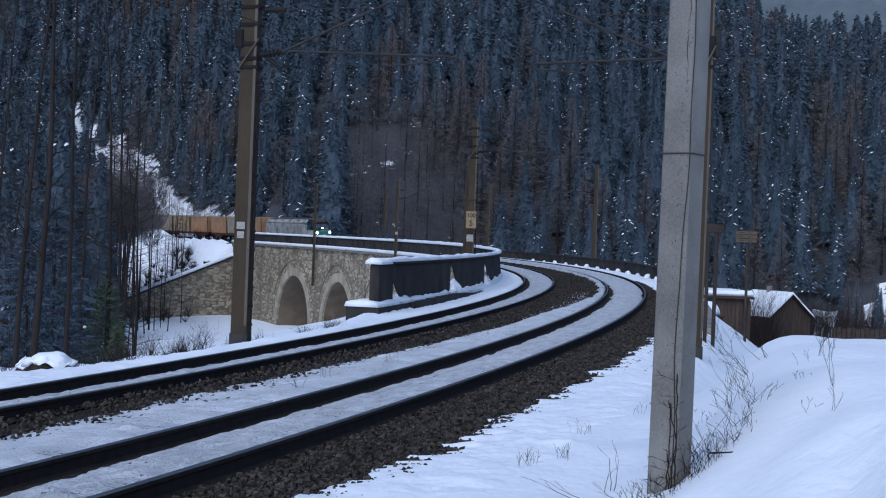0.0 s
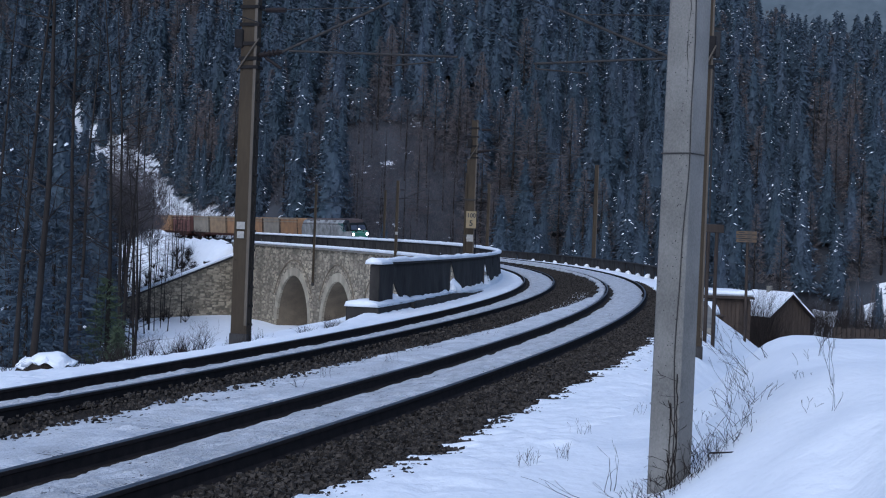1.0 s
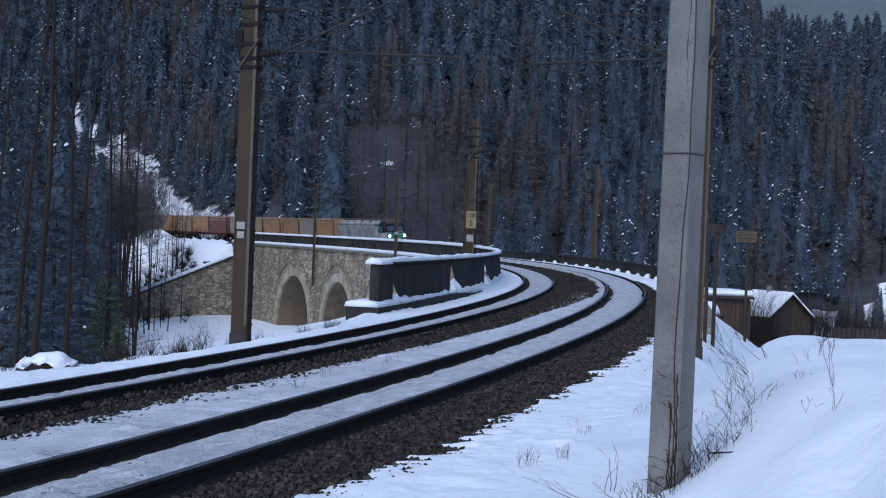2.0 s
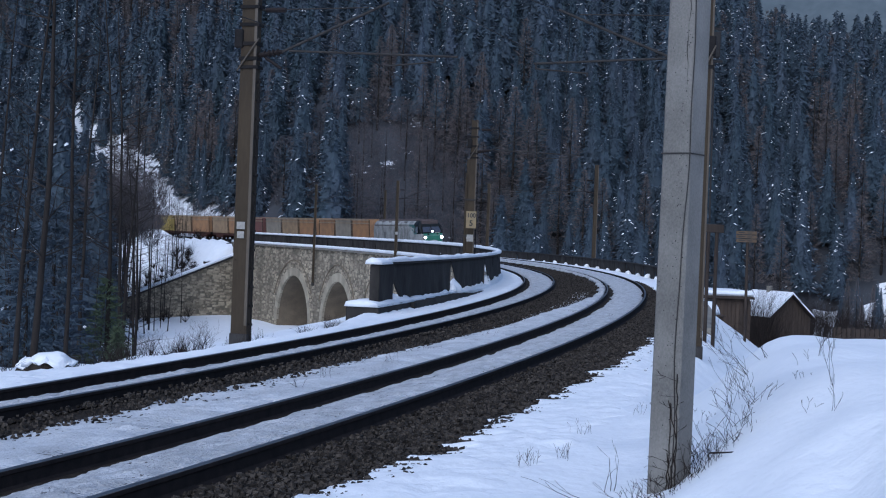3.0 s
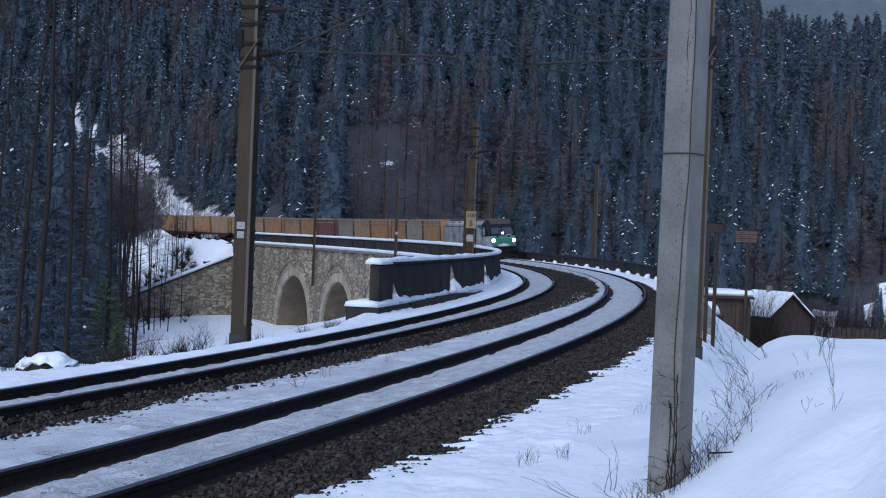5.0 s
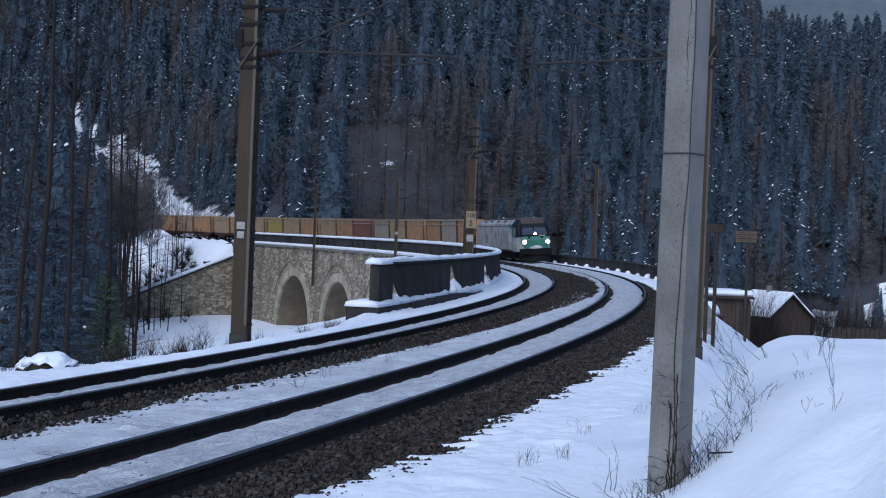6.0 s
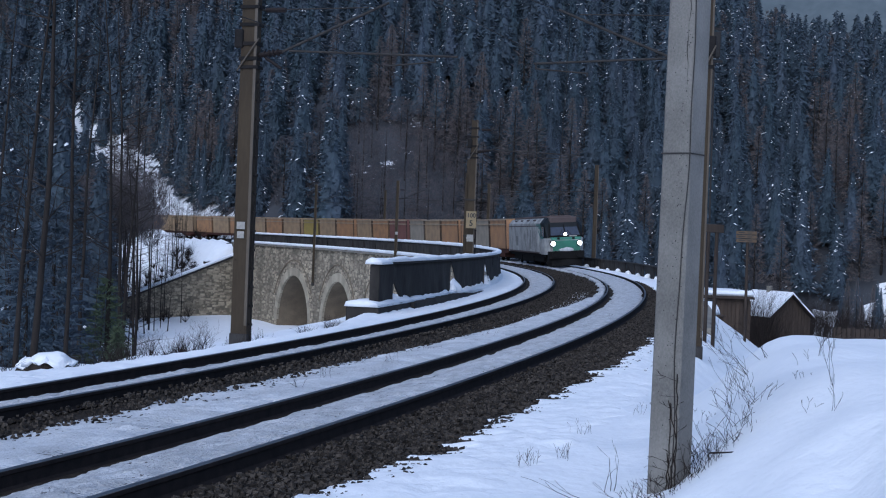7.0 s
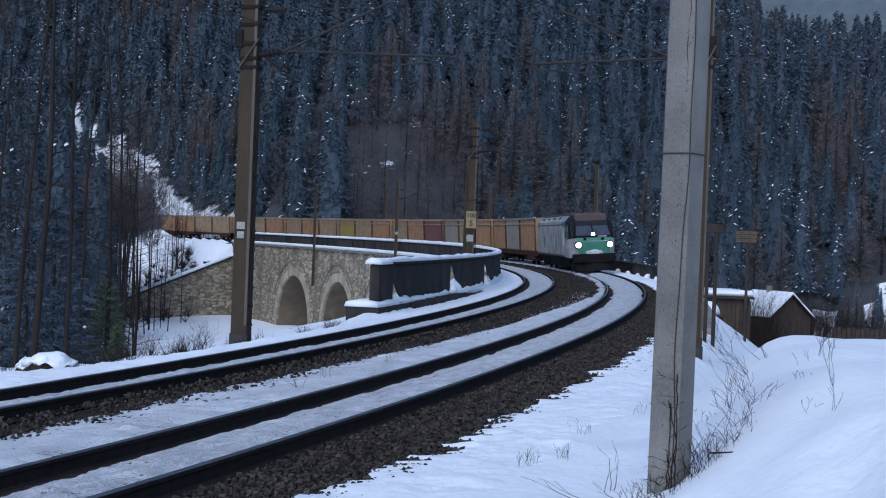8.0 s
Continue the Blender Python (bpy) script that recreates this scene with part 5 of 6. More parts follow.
def enamel_plate(c, w, h, mat_, label):
    ob = part("mast_plate", box(bmesh.new(), -w / 2, w / 2, -0.012, 0.0, -h / 2, h / 2, 0.003), mat_, m=Matrix.Translation(c))
    return tagged(ob, label, "plate", "plates on the masts")


LM = trk(15.5, -6.8)
th = heading(15.5) - math.pi / 2
for dz, w, h in ((2.06, 0.19, 0.16), (1.86, 0.16, 0.15)):
    p = Matrix.Translation(LM + Vector((0, 0, dz))) @ Matrix.Rotation(th, 4, "Z") @ Matrix.Translation((-0.02, -0.135, 0))
    enamel_plate(p.translation, w, h, WHITEPAINT, "small white enamel plate fixed to the steel mast").matrix_basis = p
for s, o, u, k in ((46.0, -6.8, 1.95, -0.3), (92.0, -6.8, 2.0, -0.2), (132.3, -6.8, 2.1, -0.2)):
    enamel_plate(trk(s, o, u) + Vector((0, k, 0)), 0.28, 0.3, WHITEPAINT, "small white enamel plate fixed to the steel mast")


def mast_switch():
    """Switch box and pull rod on the outer mast."""
    m = Matrix.Translation((5.63, 28.4, 0))
    root = thing("mast_switch", m, "dark switch gear with a long pull rod on a mast", "switch gear")
    part("housing", box(bmesh.new(), -0.07, 0.13, -0.1, 0.1, 5.95, 6.5, 0.02), STEEL, root)
    part("bracket", box(bmesh.new(), -0.35, 0.2, -0.03, 0.03, 6.55, 6.6), STEEL, root)
    part("bracket", box(bmesh.new(), -0.35, 0.2, -0.03, 0.03, 5.85, 5.9), STEEL, root)
    part("insulator", tube(bmesh.new(), (-0.12, 0, 5.6), (-0.12, 0, 5.85), 0.06), CERAMIC, root)
    part("pull_rod", tube(bmesh.new(), (0.02, 0, 5.85), (0.06, 0, 2.4), 0.022), STEEL, root)


mast_switch()


def timber_stand():
    m = Matrix.Translation((6.5, 32.0, 0))
    root = thing("timber_stand", m, "two dark timber posts joined by a crosspiece", "post stand")
    for x, z0 in ((-0.10, -1.0), (0.10, -1.2)):
        part("post", tube(bmesh.new(), (x, 0, z0), (x, 0, 2.45), 0.05, 0.045, n=9), WOODPOLE, root)
    part("crosspiece", box(bmesh.new(), -0.24, 0.26, -0.05, 0.05, 2.26, 2.46, 0.01), WOODPOLE, root)
    for z in (0.6, 1.2):
        part("bracket", box(bmesh.new(), -0.13, 0.13, -0.03, 0.03, z, z + 0.05), STEEL, root)


timber_stand()


def trail_sign():
    m = Matrix.Translation((10.3, 45.0, 0))
    root = thing("trail_signpost", m, "wooden post with three stacked yellow-brown direction boards", "signpost")
    z0 = float(terrain(np.array([10.3]), np.array([45.0]))[0])
    part("post", tube(bmesh.new(), (0.08, 0.06, z0 - 0.2), (0.05, 0.06, 2.2), 0.05, n=8), WOODPOLE, root)
    for k in range(3):
        z = 2.15 + 0.135 * k
        brd = part("board", box(bmesh.new(), -0.36, 0.34, -0.02, 0.02, z, z + 0.11, 0.006), SIGNBROWN, root)
        for j, w in enumerate((0.22, 0.16)):
            part("lettering_bar", box(bmesh.new(), -0.28 + 0.3 * j, -0.28 + 0.3 * j + w, -0.024, -0.019, z + 0.04, z + 0.07), BLACKPAINT, brd)


trail_sign()

# ---------------- buildings beyond the bank ----------------


def barn():
    root = thing("barn", Matrix.Translation((39.7, 151.0, -11.5)) @ pose(0, 0, 0, 0, 0, 30), "brown boarded barn with a snowy gable roof", "barn")
    w, L, e, r = 3.4, 5.6, 6.0, 8.6
    vs = [(-w, 0, 0), (w, 0, 0), (w, 0, e), (0, 0, r), (-w, 0, e), (-w, L, 0), (w, L, 0), (w, L, e), (0, L, r), (-w, L, e)]
    part("wall", mesh_from("wall", vs, [(0, 1, 2, 3, 4), (6, 5, 9, 8, 7), (0, 4, 9, 5), (1, 6, 7, 2)], BARN), BARN, root)
    n = 14
    for k in range(n):
        x = -w + 2 * w * (k + 0.5) / n
        top = e + (r - e) * (1 - abs(x) / w)
        part("board", box(bmesh.new(), x - w / n + 0.03, x + w / n - 0.03, -0.04, -0.005, 0.1, top - 0.12), BARN, root)
    for sx in (-1, 1):
        k = (r - e) / w
        o0, o1 = 0.0, w + 0.15
        vs = []
        for y in (-0.6, L + 0.5):
            for x in (o0, o1):
                for dz in (0.03, 0.12):
                    vs.append((sx * x, y, r - k * x + dz))
        f = [(0, 4, 6, 2), (1, 3, 7, 5), (0, 2, 3, 1), (4, 5, 7, 6), (2, 6, 7, 3), (0, 1, 5, 4)]
        part("roof", mesh_from("roof", vs, f, WOODPOLE), WOODPOLE, root, "dark roof edge")
        vs = [(v[0] * (0.97 if j in (2, 3, 6, 7) else 1), v[1] * 0.99, v[2] + 0.10 + 0.16 * (j % 2)) for j, v in enumerate(vs)]
        part("roof_snow", mesh_from("roof_snow", vs, f, SNOW), SNOW, root, "thick snow on the roof")
    part("chimney", box(bmesh.new(), -0.25, 0.25, 3.0, 3.5, r - 0.4, r + 0.9, 0.02), MORTAR, root)


barn()


def shed():
    root = thing("low_shed", Matrix.Translation((23.9, 110.0, -8.0)) @ pose(0, 0, 0, 0, 0, 4), "low brown shed under a flat snow-laden roof", "shed")
    part("wall", box(bmesh.new(), -2.6, 1.85, 0.2, 6.0, -3.0, 5.9), BARN, root)
    for k in range(14):
        x = -2.55 + 4.35 * k / 13
        part("board", box(bmesh.new(), x - 0.13, x + 0.13, 0.15, 0.19, -2.5, 5.8), BARN, root)
    part("roof", box(bmesh.new(), -3.4, 2.1, -0.3, 6.4, 5.9, 6.12, 0.02), WOODPOLE, root)
    bm = box(bmesh.new(), -3.35, 2.05, -0.25, 6.3, 6.13, 6.58, 0.16)
    part("roof_snow", bm, SNOW, root, "thick snow on the roof")


shed()


def snow_roof_hut():
    root = thing("snowed_hut", Matrix.Translation((18.2, 90.0, -5.5)) @ pose(0, 0, 0, 0, 0, 8), "small dark hut with a rounded snow-covered roof", "hut")
    part("wall", box(bmesh.new(), -1.2, 1.05, 0, 2.5, -4.0, 2.85, 0.02), BARN, root)
    part("roof", box(bmesh.new(), -1.3, 1.2, -0.15, 2.7, 2.85, 2.97, 0.02), WOODPOLE, root)
    bm = bmesh.new()
    bmesh.ops.create_icosphere(bm, subdivisions=3, radius=1.0, matrix=Matrix.Translation((-0.05, 1.25, 2.95)) @ Matrix.Diagonal((1.25, 1.4, 1.1, 1)))
    for v in bm.verts:
        v.co.z = max(v.co.z, 2.975)
    part("roof_snow", bm, SNOW, root, "rounded snow cap", smooth=True)


snow_roof_hut()


def far_fence():
    root = thing("board_fence", Matrix.Translation((45.5, 140.0, -9.8)), "dark wooden board fence in the snowy valley", "fence")
    for k in range(26):
        x = -4 + 0.5 * k
        part("board", box(bmesh.new(), x, x + 0.4, -0.03, 0.03, -1.5, 4.0 + 0.08 * math.sin(k * 2.1)), WOODPOLE, root)
    for z in (2.7, 3.6):
        part("rail", box(bmesh.new(), -4.1, 9.2, 0.03, 0.1, z, z + 0.12), WOODPOLE, root)


far_fence()

# ---------------- bare trees, bushes and stalks near the line ----------------


def limb_mesh(segs, n=5):
    """One mesh of tapered bars; segs: (a, b, r0, r1)."""
    V, F = [], []
    for a, b, r0, r1 in segs:
        d = (b - a).normalized()
        u = d.orthogonal().normalized()
        w = d.cross(u)
        k = len(V)
        for p, r in ((a, r0), (b, r1)):
            for j in range(n):
                t = 2 * math.pi * j / n
                V.append(p + u * (r * math.cos(t)) + w * (r * math.sin(t)))
        for j in range(n):
            F.append((k + j, k + (j + 1) % n, k + n + (j + 1) % n, k + n + j))
    return V, F


def grow(rnd, p, d, L, r, depth, segs, wander=0.12, up=0.03, kids=(2, 4), spread=0.9):
    """A branching shoot: a wavering line of bars with side shoots."""
    n = 4 if depth > 1 else 3
    for i in range(n):
        q = p + d * (L / n)
        r1 = r * (1 - 0.22 * (i + 1) / n * 2.2)
        segs.append((p, q, r, max(r1, 0.0015)))
        p, r = q, max(r1, 0.0015)
        d = (d + Vector((rnd.gauss(0, wander), rnd.gauss(0, wander), rnd.gauss(0, wander) + up))).normalized()
        if depth > 0 and i > 0:
            for _ in range(rnd.randint(*kids) if i == n - 1 else rnd.randint(0, 2)):
                side = Vector((rnd.gauss(0, 1), rnd.gauss(0, 1), rnd.gauss(0.2, 0.6))).normalized()
                grow(rnd, p, (d + side * spread).normalized(), L * rnd.uniform(0.35, 0.6), r * 0.6, depth - 1, segs, wander, up, kids, spread)


def ground_z(x, y):
    return float(terrain(np.array([x]), np.array([y]))[0])


def bare_tree(x, y, h, r, lean, seed, label):
    rnd = random.Random(seed)
    z = ground_z(x, y)
    root = thing("bare_tree", Matrix.Translation((x, y, z)), label, "tree", "bare trees beside the line")
    segs, br = [], []
    p, d = Vector((0, 0, -0.3)), Vector((lean, 0, 1)).normalized()
    n = 16
    for i in range(n):
        q = p + d * (h / n)
        segs.append((p, q, r * (1 - 0.85 * i / n), r * (1 - 0.85 * (i + 1) / n)))
        if i > 2:
            for _ in range(rnd.randint(1, 3)):
                a = rnd.uniform(0, 6.28)
                dd = Vector((math.cos(a), math.sin(a), rnd.uniform(0.1, 0.8))).normalized()
                grow(rnd, q, dd, h * 0.13 * (1.25 - 0.7 * i / n), r * 0.22, 2, br, 0.13, 0.03)
        p = q
        d = (d + Vector((rnd.gauss(0, 0.02), rnd.gauss(0, 0.02), 0.01))).normalized()
    v, f = limb_mesh(segs, 9)
    part("trunk", mesh_from("trunk", v, f, BARK, True), BARK, root)
    v, f = limb_mesh(br, 3)
    part("crown", mesh_from("crown", v, f, BARK), BARK, root)
    return root


bare_tree(-8.6, 28.0, 11.5, 0.085, 0.03, 1, "slender leafless tree with grey-brown bark")
bare_tree(-9.75, 30.5, 12.0, 0.07, -0.01, 2, "slender leafless tree with dark bark")
bare_tree(-8.9, 31.5, 12.5, 0.06, 0.015, 3, "thin leafless tree with dark bark")
bare_tree(-11.2, 33.0, 11.0, 0.06, 0.0, 4, "thin leafless tree with dark bark")
rnd = random.Random(77)
VARIANTS = []
for i in range(7):
    y = 42 + 9.0 * i
    x = -y * (0.25 + 0.013 * ((i * 5) % 7))
    VARIANTS.append(bare_tree(x, y, rnd.uniform(9, 14), rnd.uniform(0.06, 0.11), rnd.uniform(-0.04, 0.04), 100 + i, "thin leafless tree on the snowy slope"))
for i in range(84):
    y = rnd.uniform(45, 200)
    x = -y * rnd.uniform(0.23 if y < 150 else 0.245, 0.37)
    copy_thing(VARIANTS[i % 7], Matrix.Translation((x, y, ground_z(x, y))) @ Matrix.Rotation(rnd.uniform(0, 6.28), 4, "Z"))
for i in range(14):
    y = rnd.uniform(150, 182)
    x = -y * rnd.uniform(0.20, 0.265)
    bare_tree(x, y, rnd.uniform(5, 10), rnd.uniform(0.06, 0.1), rnd.uniform(-0.05, 0.05), 140 + i, "thin leafless tree on the snowy slope")
for i, (px_, y) in enumerate(((-44.0, 226.0), (-47.0, 232), (-41.5, 229), (-50, 238), (-39, 231), (-36.5, 232), (-46, 243), (-52, 232))):
    bare_tree(px_, y, 6 + (i * 7) % 4, 0.08, 0.02, 180 + i, "thin leafless tree on the snowy slope")


for i in range(26):
    y = rnd.uniform(186, 212)
    x = -y * rnd.uniform(0.195, 0.245)
    copy_thing(VARIANTS[i % 7], Matrix.Translation((x, y, ground_z(x, y))) @ Matrix.Rotation(rnd.uniform(0, 6.28), 4, "Z"))


def young_spruce(x, y, h, seed, material, label):
    z = ground_z(x, y)
    rnd = random.Random(seed)
    root = thing("young_spruce", Matrix.Translation((x, y, z)), label, "tree", "young spruces")
    part("trunk", tube(bmesh.new(), (0, 0, -0.2), (0, 0, h), 0.035 * h / 2.5, 0.005, 7), BARK, root)
    r = np.random.RandomState(seed)
    n = int(1300 * max(1.0, h / 2.5))
    tt = r.rand(n) ** 1.35
    a = r.rand(n) * 2 * math.pi
    wide = (0.34 if material is SPRUCE_BRIGHT else 0.27) * h
    whorl = 0.72 + 0.28 * np.sin(a * 6 + np.floor(tt * 11) * 2.1)
    q = (wide * (1 - tt) ** 0.85 + 0.04) * whorl * (0.25 + 0.8 * r.rand(n) ** 0.6)
    out = np.stack([np.cos(a), np.sin(a), np.zeros(n)], 1)
    lift = 0.06 * h + 0.90 * h * (np.floor(tt * 11) + 0.55 * r.rand(n)) / 11 - 0.12 * q
    c = out * q[:, None] + np.array([0, 0, 1.0]) * lift[:, None]
    d = unit(out + np.array([0, 0, -0.05]) + 0.45 * r.randn(n, 3))
    side = unit(np.cross(d, r.randn(n, 3)))
    V, F = sprays(r, c, d, side, (0.10 + 0.13 * r.rand(n)) * (0.5 + 0.2 * h), (0.035 + 0.03 * r.rand(n)) * (0.5 + 0.2 * h))
    part("needles", fast_mesh("needles", V, F, material), material, root)


young_spruce(-10.6, 42.0, 3.1, 1, SPRUCE_BRIGHT, "small bright green spruce in the snow")
young_spruce(-12.6, 40.0, 1.6, 2, SPRUCE_BRIGHT, "small bright green spruce in the snow")
young_spruce(-9.0, 37.0, 1.1, 3, SPRUCE_BRIGHT, "small bright green spruce in the snow")
for i in range(24):
    y = rnd.uniform(34, 120)
    x = -y * rnd.uniform(0.28, 0.37) - 0.5
    young_spruce(x, y, rnd.uniform(1.5, 6.5), 20 + i, SPRUCE, "dark young spruce among bare trees")


def bush(x, y, n, h, spread, seed, label, r=0.006, lean=(0, 0), dz=0.0):
    rnd = random.Random(seed)
    segs = []
    for _ in range(n):
        a, k = rnd.uniform(0, 6.28), rnd.uniform(0.1, 1) * spread
        grow(rnd, Vector((rnd.gauss(0, 0.06 * spread), rnd.gauss(0, 0.06 * spread), -0.03)), Vector((math.cos(a) * k + lean[0], math.sin(a) * k + lean[1], 1)).normalized(),
             h * rnd.uniform(0.5, 1), r, 1 if h < 0.35 else 2, segs, 0.12, 0.0, (1, 2), 0.6)
    v, f = limb_mesh(segs, 4)
    ob = part("bush", mesh_from("bush", v, f, TWIG), TWIG, m=Matrix.Translation((x, y, ground_z(x, y) + dz)))
    return tagged(ob, label, "bush", "dry bushes in the snow")


B1 = "leafless dry bush poking out of the snow"
B2 = "thin dry stalks poking out of the snow"
bush(-5.05, 25.8, 36, 0.40, 0.8, 401, B1, 0.013, dz=0.04)
bush(-4.6, 25.2, 20, 0.35, 1.5, 402, B1, 0.010, dz=0.05)
bush(-5.9, 25.0, 22, 0.4, 1.5, 403, B1, 0.010)
bush(-6.6, 26.5, 22, 0.5, 1.5, 404, B1, 0.010)
bush(-5.5, 27.0, 18, 0.3, 1.5, 405, B1, 0.010)
for i, (x, y, n, h, sp_) in enumerate(((1.98, 9.72, 16, 0.20, 1.4), (1.64, 9.55, 26, 0.12, 1.9), (1.70, 9.62, 24, 0.14, 1.9), (1.82, 9.66, 22, 0.13, 1.9), (1.93, 9.80, 22, 0.16, 1.8),
                                     (2.12, 9.92, 18, 0.22, 1.6), (2.28, 10.05, 16, 0.24, 1.5), (2.08, 10.25, 14, 0.26, 1.2), (2.42, 10.5, 12, 0.26, 1.3), (2.62, 10.9, 10, 0.26, 1.3), (1.58, 9.45, 18, 0.08, 2.2))):
    bush(x, y, n, h, sp_, 1 + i, B1, 0.0026)
bush(3.05, 13.0, 5, 0.50, 0.7, 15, B1, 0.0036, (-1.1, 0))
bush(3.25, 13.2, 4, 0.45, 0.8, 16, B1, 0.0032, (-0.9, 0))
bush(2.85, 12.3, 6, 0.32, 0.9, 17, B1, 0.0026, (-0.6, 0))
bush(2.6, 11.6, 8, 0.26, 1.1, 18, B1, 0.0028)
bush(0.80, 11.5, 10, 0.16, 0.9, 19, B2, 0.0026)
bush(1.14, 11.8, 9, 0.14, 0.9, 20, B2, 0.0026)
bush(1.34, 10.3, 3, 0.34, 0.35, 21, B2, 0.0042)
bush(1.20, 10.0, 3, 0.34, 1.2, 22, B2, 0.0038, (-2.6, 0))
bush(1.45, 9.8, 5, 0.22, 0.7, 23, B2, 0.0026)
bush(2.75, 9.2, 3, 0.26, 0.4, 24, B2, 0.0016)
bush(2.95, 9.9, 3, 0.32, 0.4, 25, B2, 0.0018)
bush(3.5, 12.2, 3, 0.36, 0.4, 26, B2, 0.0024)
bush(3.75, 12.6, 3, 0.40, 0.4, 27, B2, 0.0024)
bush(1.5, 13.5, 7, 0.16, 0.8, 28, B2, 0.0026)


def climbing_stems():
    """Dry stems that climb the foot of the concrete pole."""
    rc = random.Random(4)
    segs = []
    for k in range(5):
        p = Vector((rc.uniform(0.02, 0.11), -0.128, 0.15))
        top = rc.uniform(0.7, 1.35)
        while p.z < top:
            q = p + Vector((rc.gauss(0, 0.010), 0, rc.uniform(0.04, 0.07)))
            q.x = min(0.118, max(0.0, q.x))
            segs.append((p, q, 0.0042, 0.0038))
            if rc.random() < 0.3:
                d = Vector((rc.uniform(-1, 1.4), -rc.uniform(0.2, 0.9), rc.uniform(-0.2, 0.8))).normalized()
                grow(rc, q, d, rc.uniform(0.05, 0.14), 0.0018, 1, segs, 0.15, 0.0, (1, 2), 0.7)
            p = q
    v, f = limb_mesh(segs, 5)
    ob = part("climbing_stems", mesh_from("climbing_stems", v, f, TWIG), TWIG, m=Matrix.Translation((1.765, 10.0, -0.5)) @ pose(0, 0, 0, 0, 0.4, -37))
    tagged(ob, "dry dark climbing stems on the foot of the concrete pole", "plant")


climbing_stems()
branch = random.Random(61)
segs = []
grow(branch, Vector((0, 0, 0.02)), Vector((1, 0.1, 0.05)), 0.32, 0.008, 1, segs, 0.06, 0.0, (1, 2), 0.5)
v, f = limb_mesh(segs, 6)
tagged(part("fallen_branch", mesh_from("fallen_branch", v, f, BARK), BARK, m=Matrix.Translation((1.98, 9.55, ground_z(2.1, 9.55)))), "dark broken branch lying on the snow", "branch")
rb = random.Random(5)
for i in range(16):
    y = rb.uniform(9.5, 17)
    x = rb.uniform(0.14, 0.30) * y
    bush(x, y, rb.randint(2, 5), rb.uniform(0.06, 0.20), 0.7, 60 + i, B2, 0.0017)
for i in range(38):
    y = rb.uniform(15, 28)
    p = trk(y - 11, -rb.uniform(6.4, 9.6))
    bush(p.x, p.y, rb.randint(6, 16), rb.uniform(0.12, 0.42), 1.0, 90 + i, B1, 0.005)
for i in range(22):
    s = rb.uniform(5, 21)
    p = trk(s, -rb.uniform(6.05, 6.7), -0.42)
    bush(p.x, p.y, rb.randint(6, 14), rb.uniform(0.10, 0.34), 1.0, 560 + i, B1, 0.005).location.z = p.z
for i, (s, o) in enumerate(((6.5, -1.5), (9.0, -1.4), (16.0, -1.5), (5.0, -1.3), (12, -1.7))):
    p = trk(s, o)
    ob = bush(p.x, p.y, 6, 0.22, 1.0, 130 + i, B2, 0.002)
    ob.location.z = p.z - 0.08
for i in range(30):
    y = rb.uniform(60, 150)
    x = y * rb.uniform(0.245, 0.34)
    bush(x, y, 14, rb.uniform(1.2, 3.0), 0.9, 160 + i, B1, 0.02)
for i in range(44):
    y = rb.uniform(165, 222)
    bush(y * rb.uniform(0.272, 0.345), y, 16, rb.uniform(2.5, 5.5), 0.8, 200 + i, B1, 0.03)

for i, (x, y, h) in enumerate(((34.4, 146.5, 9.6), (35.4, 146.0, 9.0), (36.2, 147.2, 8.4), (33.6, 147.0, 8.6), (38.0, 146.8, 4.6), (41.5, 146.5, 4.2))):
    bush(x, y, 34, h, 0.45, 300 + i, B1, 0.035)


def boulder(x, y, r, seed):
    root = thing("boulder", Matrix.Translation((x, y, ground_z(x, y))), "dark boulder under a round cap of snow", "rock", "snow-capped boulders")
    for nm, material, k, dz in (("stone", BALLAST, 1.0, 0.0), ("snow_cap", SNOW, 0.97, 0.06)):
        bm = bmesh.new()
        bmesh.ops.create_icosphere(bm, subdivisions=3, radius=1.0)
        for v in bm.verts:
            v.co *= 1 + 0.22 * noise.noise(v.co * 1.3 + Vector((seed, 0, 0)))
            v.co = Vector((v.co.x * r * k, v.co.y * r * k, v.co.z * r * 0.75 + dz))
            if nm == "snow_cap":
                v.co.z = max(v.co.z, r * (0.45 + 0.5 * noise.noise(v.co * 6 + Vector((0, seed, 0)))))
        part(nm, bm, material, root, smooth=True)


boulder(-6.05, 20.6, 0.40, 5.0)
boulder(-6.45, 20.9, 0.24, 8.0)
rk = random.Random(31)
for i in range(16):
    y = rk.uniform(196, 209)
    u = rk.uniform(-0.212, -0.176)
    boulder(u * y, y, rk.uniform(0.25, 0.65), 20.0 + i)
for i in range(34):
    y = rk.uniform(200, 216)
    bush(rk.uniform(-0.236, -0.184) * y, y, 24, rk.uniform(0.8, 2.2), 1.1, 700 + i, B1, 0.045)

for i in range(22):
    y = rb.uniform(188, 206)
    x = -y * rb.uniform(0.185, 0.235)
    bush(x, y, 12, rb.uniform(1.0, 2.6), 1.1, 260 + i, B1, 0.03)
for i in range(40):
    y = rb.uniform(205, 229)
    bush(y * rb.uniform(0.27, 0.345), y, 16, rb.uniform(3.0, 6.0), 0.7, 300 + i, B1, 0.03)

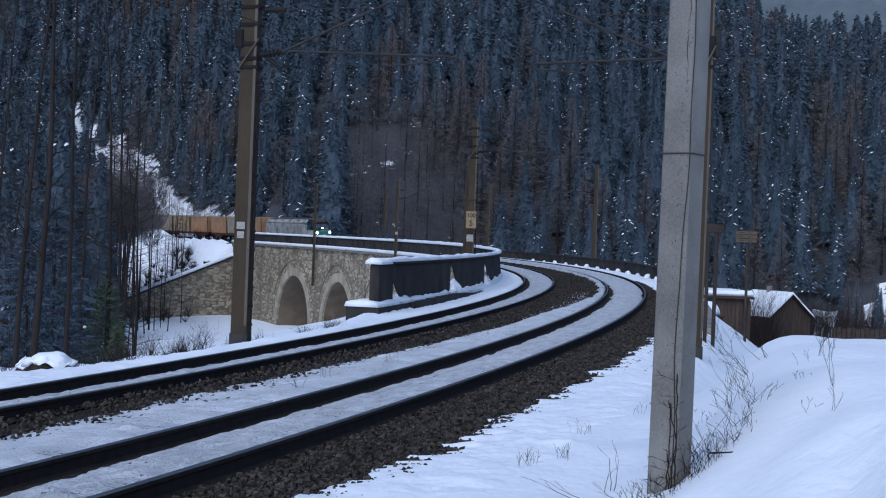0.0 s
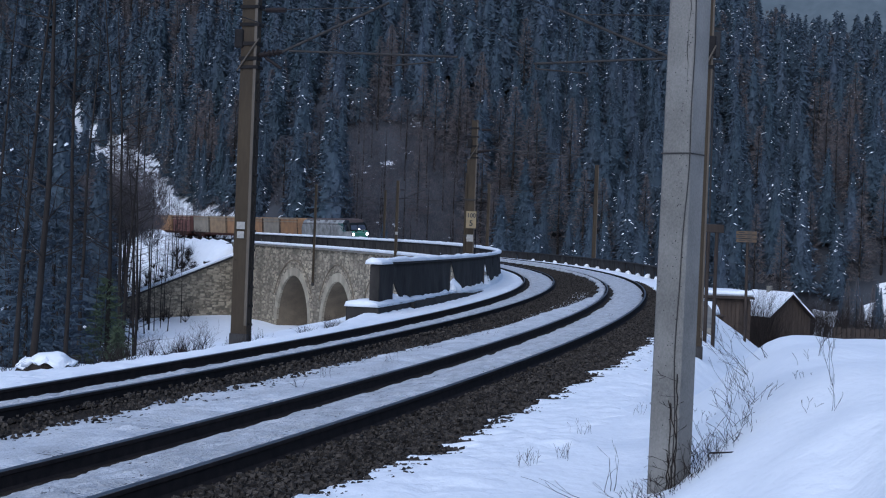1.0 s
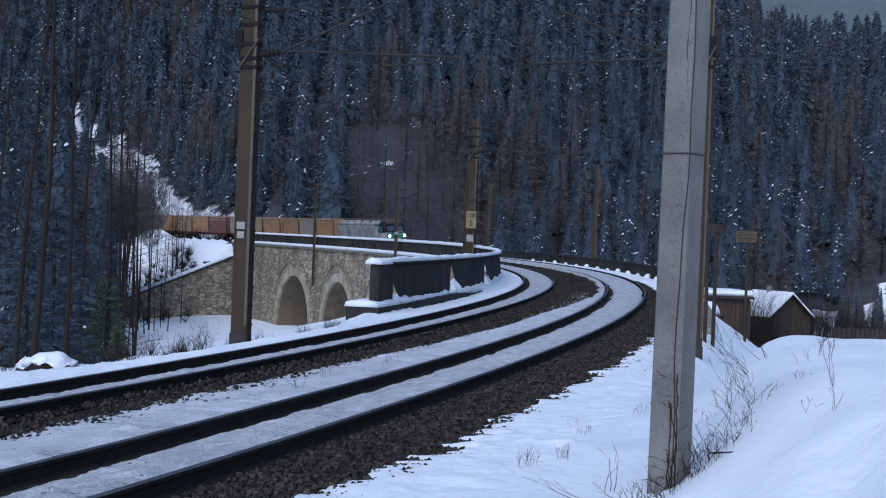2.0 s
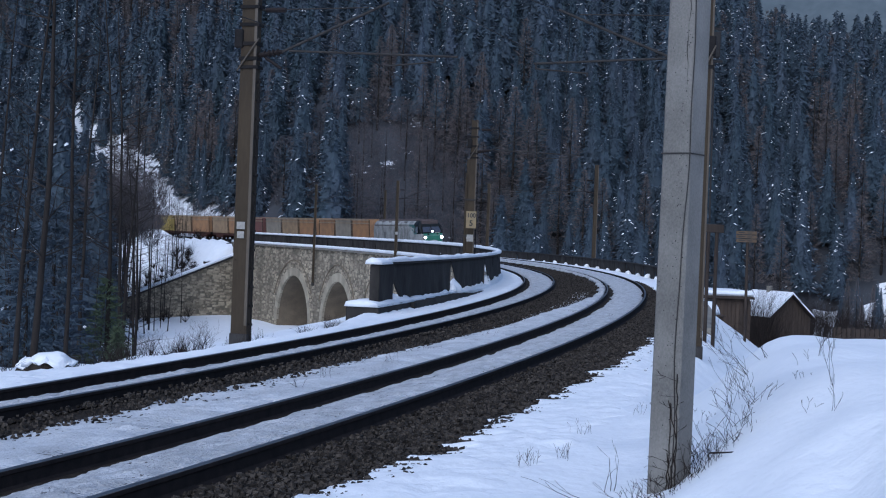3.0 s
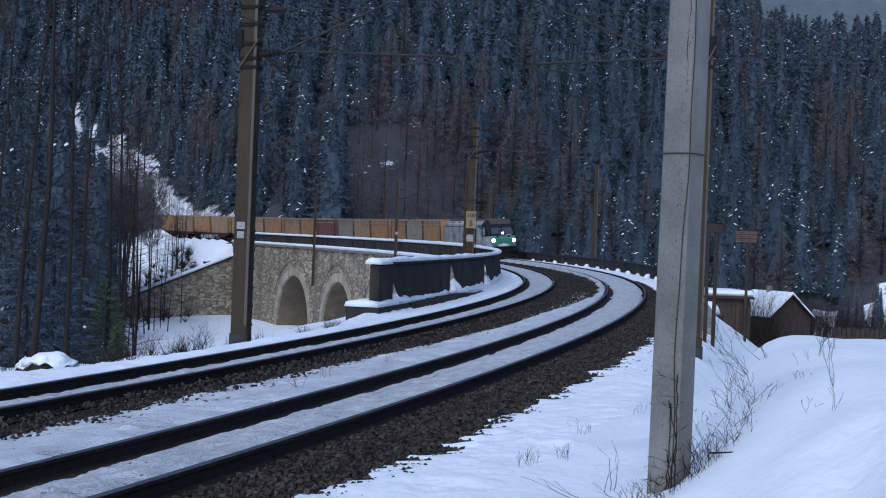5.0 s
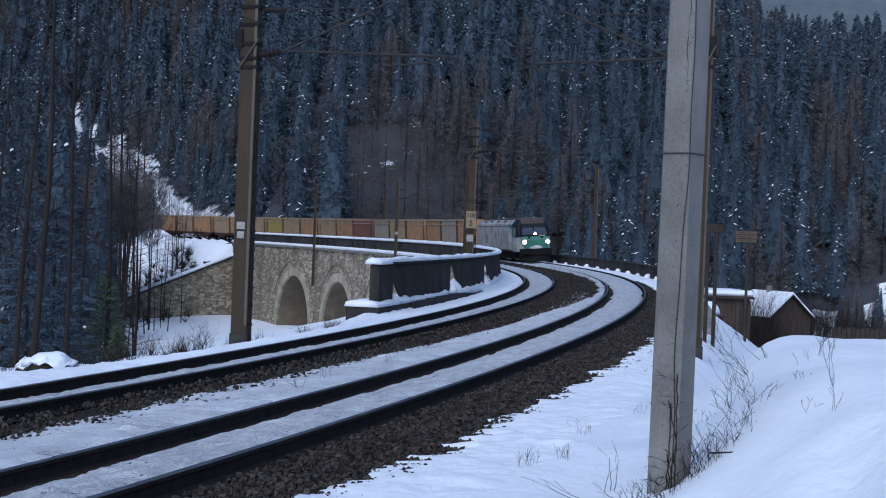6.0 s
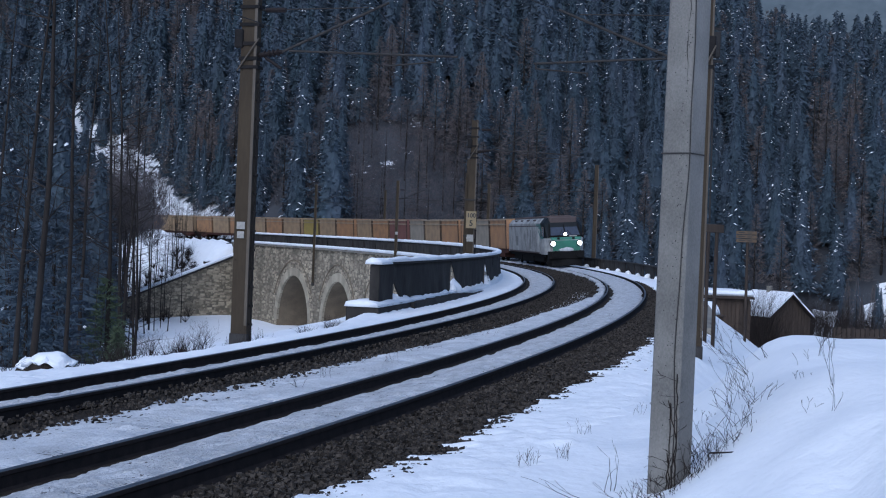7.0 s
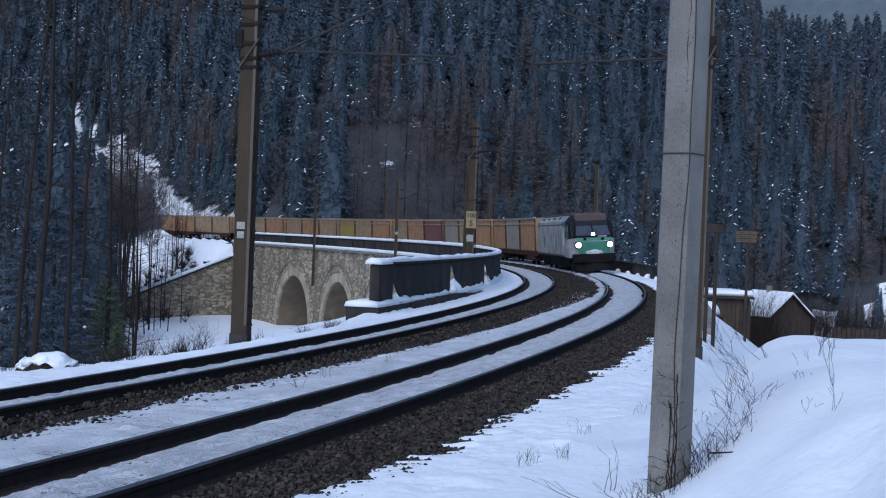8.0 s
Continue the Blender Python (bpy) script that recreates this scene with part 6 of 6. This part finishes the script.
for i in range(16):
    y = rb.uniform(208, 226)
    x = y * rb.uniform(0.295, 0.35)
    tree("larch" if i % 3 else "spruce", i % 4, x, y, ground_z(x, y), rb.uniform(6, 11), rb.uniform(0, 6.28), 0.8, 1)
for i, (x, y, h) in enumerate(((35.6, 146.5, 6.5), (36.8, 147.0, 6.0), (34.6, 147.5, 6.0), (45.0, 150.0, 6.0), (46.5, 149.0, 5.5), (43.8, 148.0, 4.0), (48.5, 151.0, 5.5))):
    bush(x, y, 18, h, 0.5, 350 + i, B1, 0.03)

# ---------------- loose ballast stones ----------------


def stones(name, zones, seed, material, label, size=(0.012, 0.036)):
    r = np.random.RandomState(seed)
    cube = np.array([(x, y, z) for x in (-1, 1) for y in (-1, 1) for z in (-1, 1)], float)
    quad = np.array([(0, 1, 3, 2), (4, 6, 7, 5), (0, 4, 5, 1), (2, 3, 7, 6), (0, 2, 6, 4), (1, 5, 7, 3)])
    P, Q = [], []
    for s0, s1, o0, o1, u, n in zones:
        s = s0 + (s1 - s0) * r.rand(n) ** 1.25
        o = o0 + (o1 - o0) * r.rand(n)
        x, y, thh, z = (np.interp(s, SS, a) for a in (XX, YY, TH, ZZ))
        c = np.stack([x + o * np.sin(thh), y - o * np.cos(thh), z + u + 0.02 * r.rand(n)], 1)
        k = size[0] + (size[1] - size[0]) * r.rand(n, 1, 1)
        v = cube[None] * (0.30 + 0.70 * r.rand(n, 8, 3)) * k * (0.6 + 0.5 * r.rand(n, 1, 3))
        a, b = r.rand(n) * 6.28, r.randn(n) * 0.6
        ca, sa, cb, sb = np.cos(a), np.sin(a), np.cos(b), np.sin(b)
        R3 = np.zeros((n, 3, 3))
        R3[:, 0, 0], R3[:, 0, 1], R3[:, 1, 0], R3[:, 1, 1], R3[:, 2, 2] = ca, -sa, sa, ca, 1
        R4 = np.zeros((n, 3, 3))
        R4[:, 0, 0], R4[:, 1, 1], R4[:, 1, 2], R4[:, 2, 1], R4[:, 2, 2] = 1, cb, -sb, sb, cb
        P.append((np.einsum("nij,nkj->nki", R3 @ R4, v) + c[:, None]).reshape(-1, 3))
    P = np.concatenate(P)
    Q = (quad[None] + 8 * np.arange(len(P) // 8)[:, None, None]).reshape(-1, 4)
    tagged(new(name, fast_mesh(name, P, Q, material)), label, "ballast", kind="stuff")


stones("ballast_stones", [(-6, 34, 0.86, 2.25, -0.05, 27000), (-8, 50, -3.05, -1.7, -0.15, 9000), (42, 100, -3.05, -1.15, -0.17, 7000), (32, 60, 0.86, 1.6, -0.05, 3500)],
       3, STONE_BITS, "loose brown and grey ballast stones")

# broken crust of snow along the strips
stones("snow_clods", [(-6, 44, -2.05, -1.5, -0.15, 1100), (-2, 30, 1.9, 2.6, -0.07, 900)],
       9, SNOW_DIRTY, "small clods of broken snow beside the rails", (0.006, 0.022))


motions()
